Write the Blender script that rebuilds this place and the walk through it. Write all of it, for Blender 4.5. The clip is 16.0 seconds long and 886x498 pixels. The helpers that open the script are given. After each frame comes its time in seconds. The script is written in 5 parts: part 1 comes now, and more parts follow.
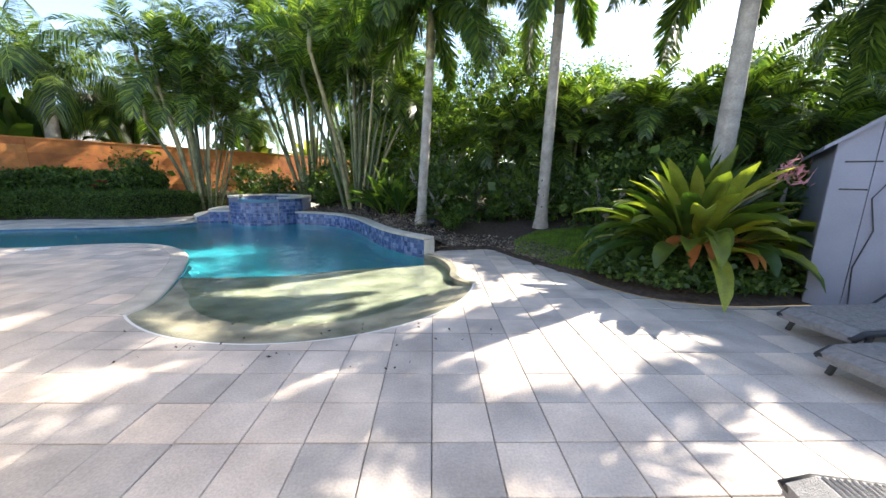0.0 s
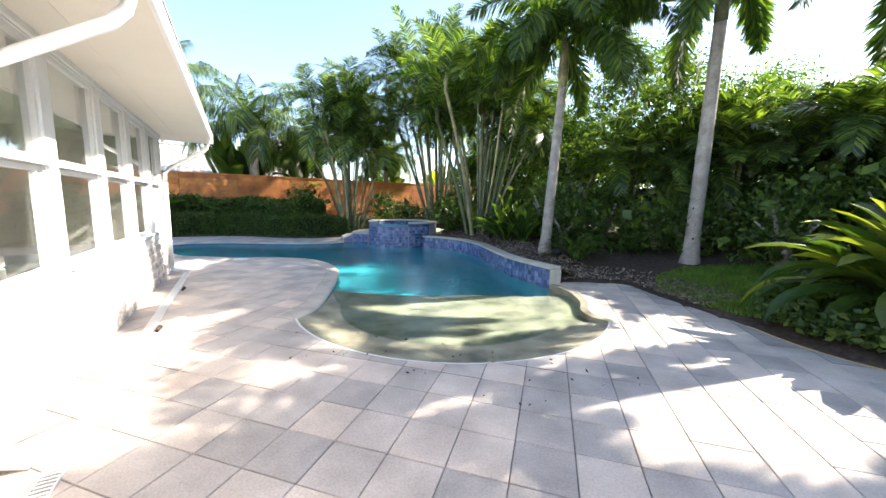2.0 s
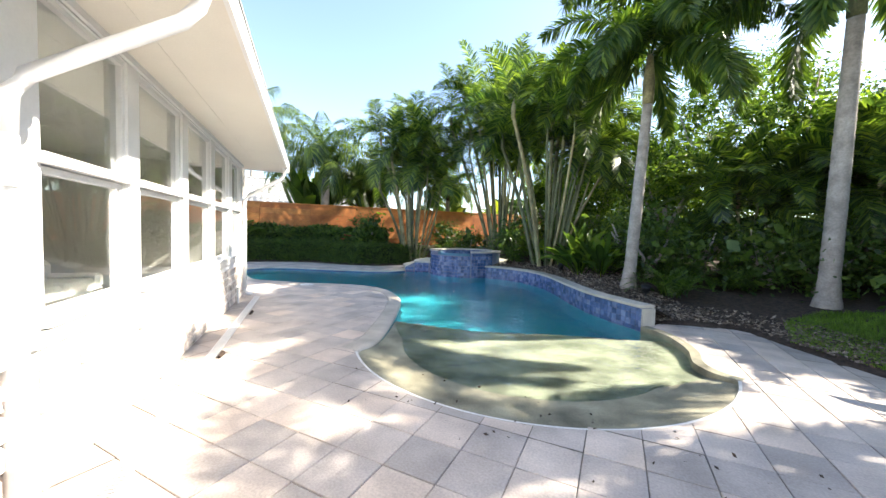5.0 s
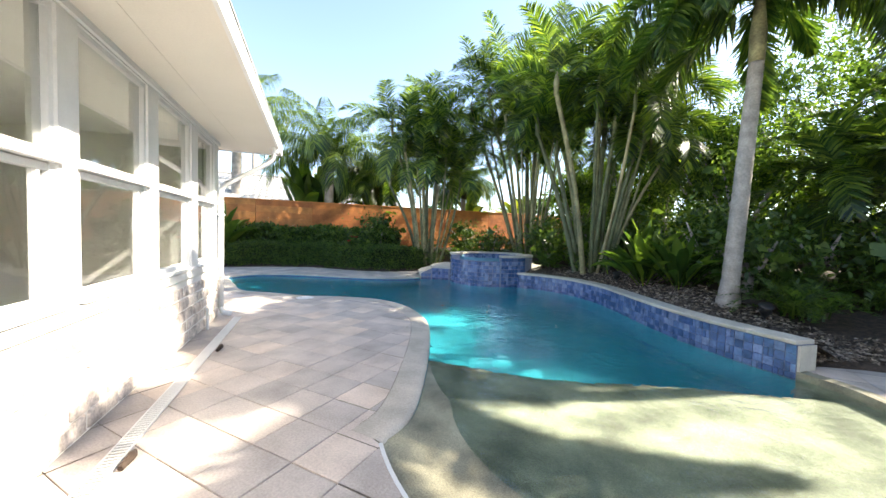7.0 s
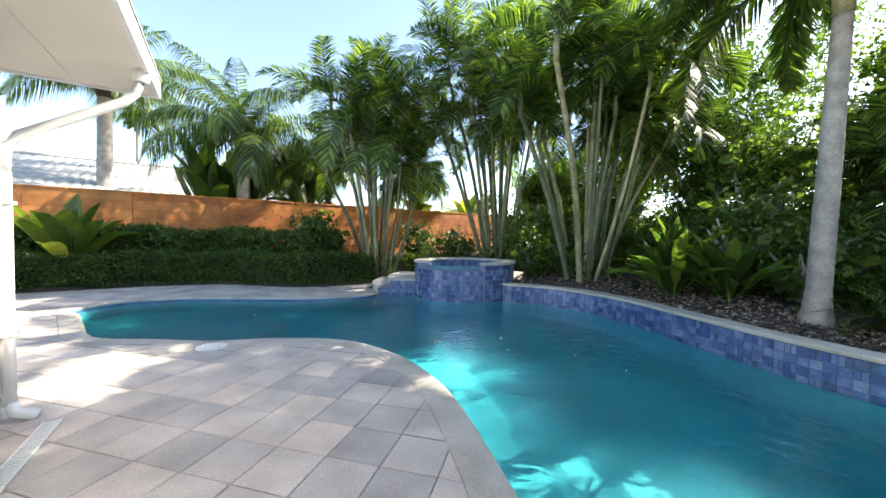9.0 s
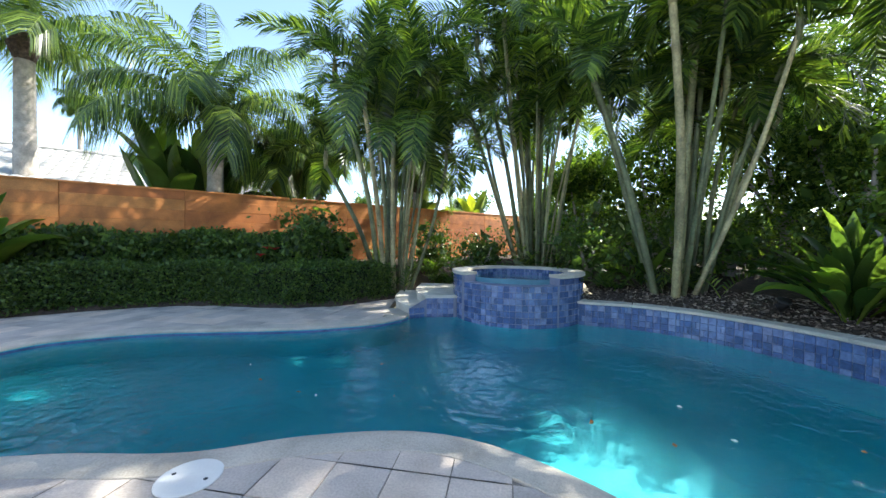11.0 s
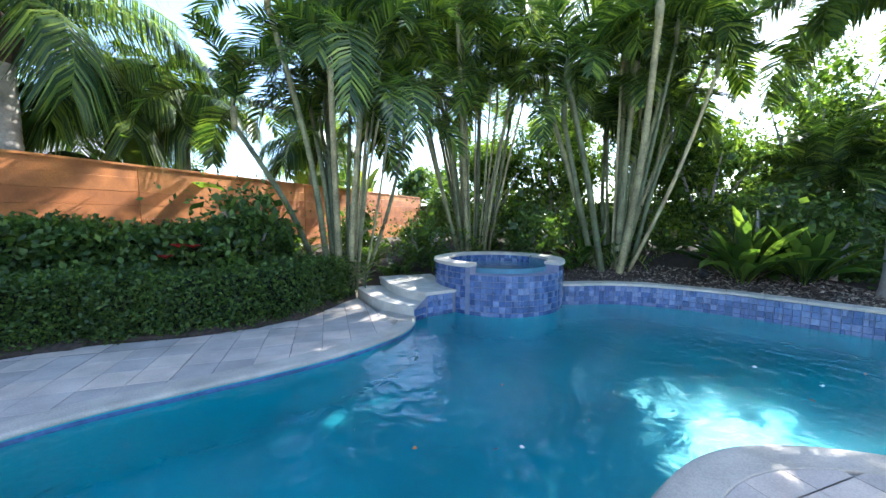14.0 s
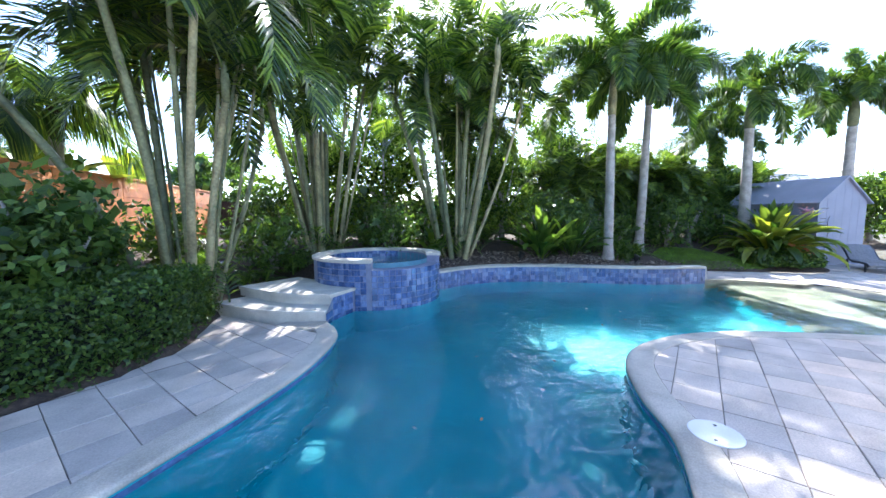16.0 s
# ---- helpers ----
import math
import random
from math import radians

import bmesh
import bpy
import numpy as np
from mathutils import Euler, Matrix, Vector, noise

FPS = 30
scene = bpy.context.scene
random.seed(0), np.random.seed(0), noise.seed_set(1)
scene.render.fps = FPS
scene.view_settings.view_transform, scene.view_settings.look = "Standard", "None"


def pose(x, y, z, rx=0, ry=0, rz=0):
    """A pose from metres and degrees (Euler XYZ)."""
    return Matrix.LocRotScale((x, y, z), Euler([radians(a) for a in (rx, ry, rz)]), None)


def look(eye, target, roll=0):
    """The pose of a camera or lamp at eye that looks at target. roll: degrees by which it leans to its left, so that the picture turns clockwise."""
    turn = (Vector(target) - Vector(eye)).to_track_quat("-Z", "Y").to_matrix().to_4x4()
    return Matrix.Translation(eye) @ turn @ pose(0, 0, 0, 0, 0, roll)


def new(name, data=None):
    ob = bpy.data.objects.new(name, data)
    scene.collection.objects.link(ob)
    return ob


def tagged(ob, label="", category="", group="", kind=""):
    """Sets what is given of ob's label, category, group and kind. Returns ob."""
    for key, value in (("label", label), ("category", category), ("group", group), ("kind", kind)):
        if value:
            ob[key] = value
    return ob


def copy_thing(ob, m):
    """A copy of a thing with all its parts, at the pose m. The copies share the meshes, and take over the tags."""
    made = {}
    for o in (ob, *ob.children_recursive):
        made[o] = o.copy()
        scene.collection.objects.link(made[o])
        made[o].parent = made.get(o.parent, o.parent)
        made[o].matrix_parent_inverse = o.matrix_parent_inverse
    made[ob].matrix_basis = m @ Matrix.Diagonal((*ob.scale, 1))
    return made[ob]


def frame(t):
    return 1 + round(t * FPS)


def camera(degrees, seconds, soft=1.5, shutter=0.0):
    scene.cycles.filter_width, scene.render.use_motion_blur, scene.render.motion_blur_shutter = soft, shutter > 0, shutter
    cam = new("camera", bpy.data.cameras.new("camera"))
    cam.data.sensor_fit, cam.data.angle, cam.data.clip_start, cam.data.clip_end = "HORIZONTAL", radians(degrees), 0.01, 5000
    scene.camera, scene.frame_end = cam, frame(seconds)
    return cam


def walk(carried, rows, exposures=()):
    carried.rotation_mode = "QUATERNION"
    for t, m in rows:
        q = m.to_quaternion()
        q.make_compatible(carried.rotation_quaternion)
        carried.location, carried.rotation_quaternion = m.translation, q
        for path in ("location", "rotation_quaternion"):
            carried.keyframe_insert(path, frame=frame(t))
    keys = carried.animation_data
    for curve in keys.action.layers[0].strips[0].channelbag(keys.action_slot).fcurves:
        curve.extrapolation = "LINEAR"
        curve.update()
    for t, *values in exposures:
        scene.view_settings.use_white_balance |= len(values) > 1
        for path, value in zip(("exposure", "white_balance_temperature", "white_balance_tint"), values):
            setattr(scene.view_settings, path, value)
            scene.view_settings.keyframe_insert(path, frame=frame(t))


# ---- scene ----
cam = camera(103.2, 16.0)
PATH = [
    (0, (0.838, 0.193, 1.643), (0.9, 2.154, 1.252), 1.1),
    (0.5, (0.786, 0.191, 1.64), (0.666, 2.155, 1.28), 1.1),
    (1, (0.709, 0.195, 1.641), (0.41, 2.146, 1.316), 1.1),
    (1.5, (0.656, 0.205, 1.637), (0.222, 2.134, 1.338), 1.3),
    (2, (0.599, 0.186, 1.663), (0.026, 2.084, 1.405), 1.1),
    (2.5, (0.561, 0.265, 1.617), (-0.122, 2.133, 1.408), 1.2),
    (3, (0.556, 0.259, 1.631), (-0.219, 2.096, 1.47), 1.1),
    (3.5, (0.542, 0.25, 1.642), (-0.267, 2.074, 1.513), 1.0),
    (4, (0.521, 0.249, 1.643), (-0.316, 2.062, 1.538), 1.0),
    (4.2, (0.48, 0.272, 1.637), (-0.364, 2.082, 1.537), 1.2),
    (6.3, (-0.608, 1.565, 1.509), (-1.535, 3.334, 1.422), 1.4),
    (6.5, (-0.774, 1.7, 1.51), (-1.699, 3.471, 1.424), 1.4),
    (7, (-1.292, 2.171, 1.529), (-2.194, 3.954, 1.446), 1.6),
    (7.5, (-1.783, 2.578, 1.534), (-2.661, 4.374, 1.452), 1.5),
    (8, (-2.274, 3.093, 1.535), (-3.039, 4.939, 1.456), 1.3),
    (8.2, (-2.476, 3.287, 1.537), (-3.176, 5.159, 1.462), 1.2),
    (10.3, (-4.925, 5.249, 1.498), (-5.304, 7.213, 1.448), 0.6),
    (10.5, (-5.122, 5.431, 1.498), (-5.489, 7.397, 1.451), 0.7),
    (11, (-5.643, 5.924, 1.553), (-5.995, 7.892, 1.504), 0.5),
    (11.5, (-6.252, 6.225, 1.624), (-6.566, 8.199, 1.568), 0.7),
    (12, (-6.86, 6.544, 1.658), (-7.158, 8.521, 1.594), 0.8),
    (12.5, (-7.428, 6.721, 1.676), (-7.663, 8.706, 1.604), 0.8),
    (13, (-8.043, 6.896, 1.69), (-8.135, 8.891, 1.577), 0.7),
    (13.5, (-8.397, 6.902, 1.771), (-8.205, 8.886, 1.599), 0.2),
    (14, (-9.081, 6.866, 1.825), (-8.461, 8.758, 1.641), 0.2),
    (14.5, (-9.696, 7.168, 1.839), (-8.771, 8.931, 1.645), 0.6),
    (15, (-10.246, 7.266, 1.844), (-9.061, 8.866, 1.653), 0.4),
    (15.5, (-10.642, 7.627, 1.796), (-9.256, 9.056, 1.605), 0.4),
    (16, (-11.100, 8.033, 1.765), (-9.492, 9.207, 1.574), -0.2),
]
EXPOSURES = [(0, 1.95, 7000, 10), (4, 1.95, 7000, 10), (8, 2.0, 7300, 9), (10.5, 1.9, 6700, 6), (12.5, 2.0, 6450, 4), (14.5, 2.4, 6000, 10), (16, 2.42, 5900, 13)]
walk(cam, [(t, look(eye, target, roll)) for t, eye, target, roll in PATH], EXPOSURES)

# ---- world, sun ----
SUN_TURN, SUN_UP = 33.0, 39.5
world = bpy.data.worlds.new("World")
scene.world = world
world.use_nodes = True
wn = world.node_tree
sky = wn.nodes.new("ShaderNodeTexSky")
sky.sky_type, sky.sun_disc = "NISHITA", False
sky.sun_elevation, sky.sun_rotation = radians(SUN_UP), radians(90 - SUN_TURN)
sky.dust_density, sky.air_density = 0.6, 0.8
wn.links.new(sky.outputs[0], wn.nodes["Background"].inputs[0])
wn.nodes["Background"].inputs[1].default_value = 0.15
sun = new("sun", bpy.data.lights.new("sun", "SUN"))
sun.data.energy, sun.data.angle, sun.data.color = 3.8, radians(0.53), (1.0, 0.95, 0.87)
a, b = radians(SUN_TURN), radians(SUN_UP)
sun.matrix_world = look((0, 0, 20), (-math.cos(a) * math.cos(b), -math.sin(a) * math.cos(b), 20 - math.sin(b)))


# ---- materials ----
def material(name, colour, rough=0.7, metal=0.0, vary=0.25, scale=6.0, bump=0.2, fine=60.0, spread=0.0, tint=None, coat=0.0, trans=0.0):
    """A surface with large stains, fine grain and relief; spread varies it from piece to piece; trans lets light through thin leaves."""
    m = bpy.data.materials.new(name)
    m.use_nodes = True
    t = m.node_tree
    n, l = t.nodes, t.links
    p = n["Principled BSDF"]
    p.inputs["Roughness"].default_value, p.inputs["Metallic"].default_value = rough, metal
    p.inputs["Coat Weight"].default_value = coat
    co = n.new("ShaderNodeTexCoord")
    geo = n.new("ShaderNodeNewGeometry")
    big, small = n.new("ShaderNodeTexNoise"), n.new("ShaderNodeTexNoise")
    big.inputs["Scale"].default_value, small.inputs["Scale"].default_value = scale, fine
    big.inputs["Detail"].default_value = 6
    l.new(geo.outputs["Position"], big.inputs["Vector"])
    l.new(geo.outputs["Position"], small.inputs["Vector"])
    ramp = n.new("ShaderNodeMapRange")
    ramp.inputs["From Min"].default_value, ramp.inputs["From Max"].default_value = 0.3, 0.7
    ramp.inputs["To Min"].default_value, ramp.inputs["To Max"].default_value = 1 - vary, 1 + vary * 0.5
    l.new(big.outputs["Fac"], ramp.inputs["Value"])
    ramp2 = n.new("ShaderNodeMapRange")
    ramp2.inputs["From Min"].default_value, ramp2.inputs["From Max"].default_value = 0.3, 0.7
    ramp2.inputs["To Min"].default_value, ramp2.inputs["To Max"].default_value = 1 - vary * 0.5, 1 + vary * 0.3
    l.new(small.outputs["Fac"], ramp2.inputs["Value"])
    mul = n.new("ShaderNodeMath")
    mul.operation = "MULTIPLY"
    l.new(ramp.outputs[0], mul.inputs[0]), l.new(ramp2.outputs[0], mul.inputs[1])
    last = mul.outputs[0]
    base = None
    if tint:
        mix = n.new("ShaderNodeMix")
        mix.data_type = "RGBA"
        mix.inputs[6].default_value, mix.inputs[7].default_value = (*colour, 1), (*tint, 1)
        base = mix
    if spread:
        info = n.new("ShaderNodeObjectInfo")
        add = n.new("ShaderNodeMath")
        add.operation = "ADD"
        l.new(info.outputs["Random"], add.inputs[0]), l.new(geo.outputs["Random Per Island"], add.inputs[1])
        fr = n.new("ShaderNodeMath")
        fr.operation = "FRACT"
        l.new(add.outputs[0], fr.inputs[0])
        r3 = n.new("ShaderNodeMapRange")
        r3.inputs["To Min"].default_value, r3.inputs["To Max"].default_value = 1 - spread, 1 + spread
        l.new(fr.outputs[0], r3.inputs["Value"])
        m3 = n.new("ShaderNodeMath")
        m3.operation = "MULTIPLY"
        l.new(last, m3.inputs[0]), l.new(r3.outputs[0], m3.inputs[1])
        last = m3.outputs[0]
        if base:
            m4 = n.new("ShaderNodeMath")
            m4.operation, m4.inputs[1].default_value = "POWER", 2.0
            l.new(fr.outputs[0], m4.inputs[0])
            l.new(m4.outputs[0], base.inputs[0])
    elif base:
        l.new(big.outputs["Fac"], base.inputs[0])
    sc = n.new("ShaderNodeVectorMath")
    sc.operation = "SCALE"
    if base:
        l.new(base.outputs[2], sc.inputs[0])
    else:
        sc.inputs[0].default_value = colour
    l.new(last, sc.inputs["Scale"])
    l.new(sc.outputs[0], p.inputs["Base Color"])
    if bump:
        bp = n.new("ShaderNodeBump")
        bp.inputs["Strength"].default_value, bp.inputs["Distance"].default_value = bump, 0.01
        l.new(small.outputs["Fac"], bp.inputs["Height"])
        l.new(bp.outputs[0], p.inputs["Normal"])
    if trans:
        tr = n.new("ShaderNodeBsdfTranslucent")
        br = n.new("ShaderNodeVectorMath")
        br.operation = "MULTIPLY"
        br.inputs[1].default_value = (1.5, 1.6, 0.6)
        l.new(sc.outputs[0], br.inputs[0])
        l.new(br.outputs[0], tr.inputs["Color"])
        ms = n.new("ShaderNodeMixShader")
        ms.inputs[0].default_value = trans
        l.new(p.outputs[0], ms.inputs[1]), l.new(tr.outputs[0], ms.inputs[2])
        l.new(ms.outputs[0], n["Material Output"].inputs["Surface"])
    return m


def glass(name, colour, rough, ior, ripple=0.0, scale=2.0):
    m = bpy.data.materials.new(name)
    m.use_nodes = True
    n, l = m.node_tree.nodes, m.node_tree.links
    p = n["Principled BSDF"]
    p.inputs["Base Color"].default_value = (*colour, 1)
    p.inputs["Roughness"].default_value, p.inputs["IOR"].default_value = rough, ior
    p.inputs["Transmission Weight"].default_value = 1.0
    if ripple:
        geo = n.new("ShaderNodeNewGeometry")
        w1, w2 = n.new("ShaderNodeTexNoise"), n.new("ShaderNodeTexNoise")
        w1.inputs["Scale"].default_value, w2.inputs["Scale"].default_value = scale, scale * 5
        w1.inputs["Distortion"].default_value = 1.2
        l.new(geo.outputs["Position"], w1.inputs["Vector"]), l.new(geo.outputs["Position"], w2.inputs["Vector"])
        add = n.new("ShaderNodeMath")
        add.operation = "MULTIPLY_ADD"
        add.inputs[1].default_value = 0.16
        l.new(w2.outputs["Fac"], add.inputs[0]), l.new(w1.outputs["Fac"], add.inputs[2])
        bp = n.new("ShaderNodeBump")
        bp.inputs["Strength"].default_value, bp.inputs["Distance"].default_value = 1.0, ripple
        l.new(add.outputs[0], bp.inputs["Height"])
        l.new(bp.outputs[0], p.inputs["Normal"])
    return m


TRAVERTINE = material("travertine_paver", (0.54, 0.48, 0.435), 0.75, vary=0.28, scale=2.2, bump=0.4, fine=60, spread=0.22, tint=(0.56, 0.46, 0.38))
COPING = material("cast_coping", (0.50, 0.45, 0.38), 0.8, vary=0.3, scale=2.2, bump=0.35, fine=70)
JOINT = material("sand_joint", (0.24, 0.21, 0.18), 0.95, vary=0.4)
PLASTER = material("pool_plaster", (0.013, 0.35, 0.42), 0.6, vary=0.22, scale=0.9, bump=0.1, fine=40)
# strong blotches: pebble texture, with dappled canopy shade painted into the colour
BEACHM = material("pebble_beach", (0.30, 0.28, 0.195), 0.7, vary=0.6, scale=2.2, bump=0.5, fine=90)
BLUE = material("blue_glass_tile", (0.06, 0.125, 0.31), 0.22, vary=0.4, scale=7, bump=0.08, fine=30, spread=0.28, tint=(0.17, 0.22, 0.37), coat=0.35)
GROUT = material("grey_grout", (0.20, 0.22, 0.31), 0.9, vary=0.2)
STONE = material("pale_capstone", (0.55, 0.51, 0.44), 0.75, vary=0.2, scale=4, bump=0.3, fine=50, spread=0.08)
WATER = glass("pool_water", (0.72, 0.96, 0.98), 0.0, 1.33, ripple=0.024, scale=3.3)
PANE = glass("window_glass", (0.86, 0.89, 0.88), 0.0, 1.65)
STUCCO = material("white_stucco", (0.80, 0.78, 0.74), 0.85, vary=0.08, scale=1.2, bump=0.5, fine=70)
TRIM = material("white_paint", (0.80, 0.80, 0.79), 0.45, vary=0.05, bump=0.05)
SOFFIT = material("soffit_paint", (0.76, 0.72, 0.64), 0.7, vary=0.06, scale=1.0, bump=0.1)
MORTAR = material("pale_mortar", (0.22, 0.17, 0.14), 0.95, vary=0.3, scale=8, bump=0.4)
BRICK = material("white_brick", (0.66, 0.58, 0.52), 0.9, vary=0.5, scale=9, bump=0.6, fine=40, spread=0.1)
FENCEM = material("orange_stained_boards", (0.42, 0.13, 0.03), 0.7, vary=0.35, scale=3, bump=0.3, fine=50, spread=0.12, tint=(0.5, 0.2, 0.05))
DARKFENCE = material("weathered_dark_boards", (0.055, 0.042, 0.035), 0.9, vary=0.4, scale=3, bump=0.3, spread=0.2)
SOIL = material("bark_mulch", (0.075, 0.05, 0.035), 0.95, vary=0.6, scale=14, bump=0.9, fine=40)
EARTH = material("ground_earth", (0.10, 0.09, 0.05), 0.95, vary=0.4, scale=2, bump=0.5)
LAWN = material("lawn_blades", (0.16, 0.28, 0.04), 0.6, vary=0.3, scale=3, spread=0.4, bump=0, trans=0.4)
BARK = material("palm_bark", (0.36, 0.32, 0.28), 0.85, vary=0.35, scale=5, bump=0.5, fine=30)
CANE = material("areca_cane", (0.19, 0.21, 0.10), 0.6, vary=0.5, scale=3, bump=0.3, fine=24, spread=0.35, tint=(0.30, 0.25, 0.13))
FROND = material("palm_frond", (0.05, 0.105, 0.035), 0.30, vary=0.4, scale=0.9, bump=0, spread=0.45, tint=(0.19, 0.25, 0.045), trans=0.52)
FOXTAIL = material("foxtail_frond", (0.06, 0.12, 0.035), 0.4, vary=0.3, scale=1.5, bump=0, spread=0.3, tint=(0.15, 0.21, 0.04), trans=0.5)
LEAFD = material("dark_leaf", (0.055, 0.11, 0.03), 0.24, vary=0.3, scale=2, bump=0, spread=0.45, tint=(0.17, 0.24, 0.05), trans=0.6)
LEAFH = material("hedge_leaf", (0.055, 0.115, 0.024), 0.45, vary=0.3, scale=2, bump=0, spread=0.4, tint=(0.12, 0.18, 0.035), trans=0.4)
LEAFB = material("strap_leaf", (0.06, 0.125, 0.028), 0.3, vary=0.35, scale=4, bump=0.05, spread=0.35, tint=(0.30, 0.31, 0.05), trans=0.42)
# near-black colour that paints the shade deep inside the hedges
CORE = material("hedge_dark_core", (0.012, 0.018, 0.008), 0.95, vary=0.4)
METALS = material("grey_steel_siding", (0.22, 0.23, 0.29), 0.6, vary=0.1, scale=2, bump=0.05)
ROOFT = material("white_roof_tile", (0.42, 0.41, 0.40), 0.8, vary=0.15, scale=4, bump=0.4)
WICKER = material("dark_wicker", (0.25, 0.24, 0.24), 0.5, vary=0.3, scale=20, bump=0.8, fine=160)
PLASTIC = material("white_plastic", (0.72, 0.71, 0.68), 0.5, vary=0.06, bump=0.02)
DARKM = material("dark_plastic", (0.02, 0.02, 0.022), 0.5, vary=0.2)
REDM = material("red_petal", (0.55, 0.02, 0.03), 0.5, vary=0.2, bump=0, trans=0.3)
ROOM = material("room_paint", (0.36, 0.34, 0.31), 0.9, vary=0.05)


# ---- building helpers ----
class Geo:
    def __init__(self):
        self.v, self.f, self.n = [], [], 0

    def add(self, verts, faces):
        verts = np.asarray(verts, float)
        self.v.append(verts)
        self.f += [tuple(i + self.n for i in f) for f in faces]
        self.n += len(verts)
        return self

    def box(self, x0, y0, z0, x1, y1, z1, m=None):
        c = np.array([(x, y, z) for x in (x0, x1) for y in (y0, y1) for z in (z0, z1)], float)
        if m is not None:
            c = c @ np.array(m.to_3x3()).T + np.array(m.translation)
        return self.add(c, [(0, 1, 3, 2), (4, 6, 7, 5), (0, 4, 5, 1), (2, 3, 7, 6), (0, 2, 6, 4), (1, 5, 7, 3)])

    def tube(self, pts, radii, sides=8, cap=True):
        pts = np.asarray(pts, float)
        k = len(pts)
        ring = np.linspace(0, 2 * np.pi, sides, endpoint=False)
        out = []
        for i in range(k):
            d = pts[min(i + 1, k - 1)] - pts[max(i - 1, 0)]
            d = d / (np.linalg.norm(d) + 1e-9)
            s = np.cross(d, (0.0, 0.0, 1.0) if abs(d[2]) < 0.95 else (1.0, 0.0, 0.0))
            s /= np.linalg.norm(s)
            u = np.cross(s, d)
            out.append(pts[i] + radii[i] * (np.cos(ring)[:, None] * s + np.sin(ring)[:, None] * u))
        faces = [(i * sides + j, i * sides + (j + 1) % sides, (i + 1) * sides + (j + 1) % sides, (i + 1) * sides + j) for i in range(k - 1) for j in range(sides)]
        if cap:
            faces += [tuple(range(sides - 1, -1, -1)), tuple((k - 1) * sides + j for j in range(sides))]
        return self.add(np.concatenate(out), faces)

    def mesh(self, name, mat, smooth=False):
        me = bpy.data.meshes.new(name)
        me.from_pydata(np.concatenate(self.v).tolist() if self.v else [], [], self.f)
        me.materials.append(mat)
        if smooth:
            me.shade_smooth()
        me.update()
        return me


def part(name, geo, mat, parent=None, label="", smooth=False, m=None):
    """Links a Geo (or a ready mesh) as one mesh object under a thing or part."""
    me = geo.mesh(name, mat, smooth) if isinstance(geo, Geo) else geo
    ob = new(name, me)
    ob.parent = parent
    if m is not None:
        ob.matrix_basis = m
    if label:
        ob["label"] = label
    return ob


def thing(name, at=(0, 0, 0), turn=0.0, label="", category="", group="", kind=""):
    ob = new(name)
    ob.matrix_basis = pose(*at, 0, 0, turn)
    ob.empty_display_size = 0.1
    return tagged(ob, label, category, group, kind)


def round_box(x0, y0, z0, x1, y1, z1, r=0.01, m=None):
    """A box with chamfered upright and top edges."""
    g = Geo()
    r = min(r, (x1 - x0) / 2.01, (y1 - y0) / 2.01, (z1 - z0) / 2.01)
    ring = lambda i, z: [(x0 + i + (0 if i else r), y0 + i, z), (x1 - i - (0 if i else r), y0 + i, z), (x1 - i, y0 + i + (0 if i else r), z), (x1 - i, y1 - i - (0 if i else r), z), (x1 - i - (0 if i else r), y1 - i, z), (x0 + i + (0 if i else r), y1 - i, z), (x0 + i, y1 - i - (0 if i else r), z), (x0 + i, y0 + i + (0 if i else r), z)]
    v = ring(0, z0) + ring(0, z1 - r) + ring(r, z1)
    f = [tuple(range(7, -1, -1)), tuple(range(16, 24))]
    f += [(k * 8 + j, k * 8 + (j + 1) % 8, k * 8 + 8 + (j + 1) % 8, k * 8 + 8 + j) for k in (0, 1) for j in range(8)]
    v = np.array(v)
    if m is not None:
        v = v @ np.array(m.to_3x3()).T + np.array(m.translation)
    return g.add(v, f)


def curve_through(points, step=0.15, closed=False):
    """Catmull-Rom through control points, sampled about every step."""
    p = np.array(points, float)
    n, out = len(p), []
    for i in range(n if closed else n - 1):
        q = [p[(i + k) % n] if closed else p[min(max(i + k, 0), n - 1)] for k in (-1, 0, 1, 2)]
        steps = max(2, int(np.linalg.norm(q[2] - q[1]) / step))
        for t in np.linspace(0, 1, steps, endpoint=False):
            out.append(0.5 * (2 * q[1] + (q[2] - q[0]) * t + (2 * q[0] - 5 * q[1] + 4 * q[2] - q[3]) * t * t + (3 * q[1] - q[0] - 3 * q[2] + q[3]) * t**3))
    if not closed:
        out.append(p[-1])
    return np.array(out)


def offset(line, d):
    """An open line moved d to its left."""
    t = np.gradient(line, axis=0)
    t /= np.linalg.norm(t, axis=1)[:, None] + 1e-9
    return line + d * np.stack([-t[:, 1], t[:, 0]], 1)


def band(rows):
    """Faces between rows of points: a list of equally long point lists."""
    k = len(rows[0])
    return np.concatenate([np.asarray(r, float) for r in rows]), [(a * k + i, a * k + i + 1, (a + 1) * k + i + 1, (a + 1) * k + i) for a in range(len(rows) - 1) for i in range(k - 1)]


def at_z(line, z):
    return np.c_[line[:, :2], np.full(len(line), z)]


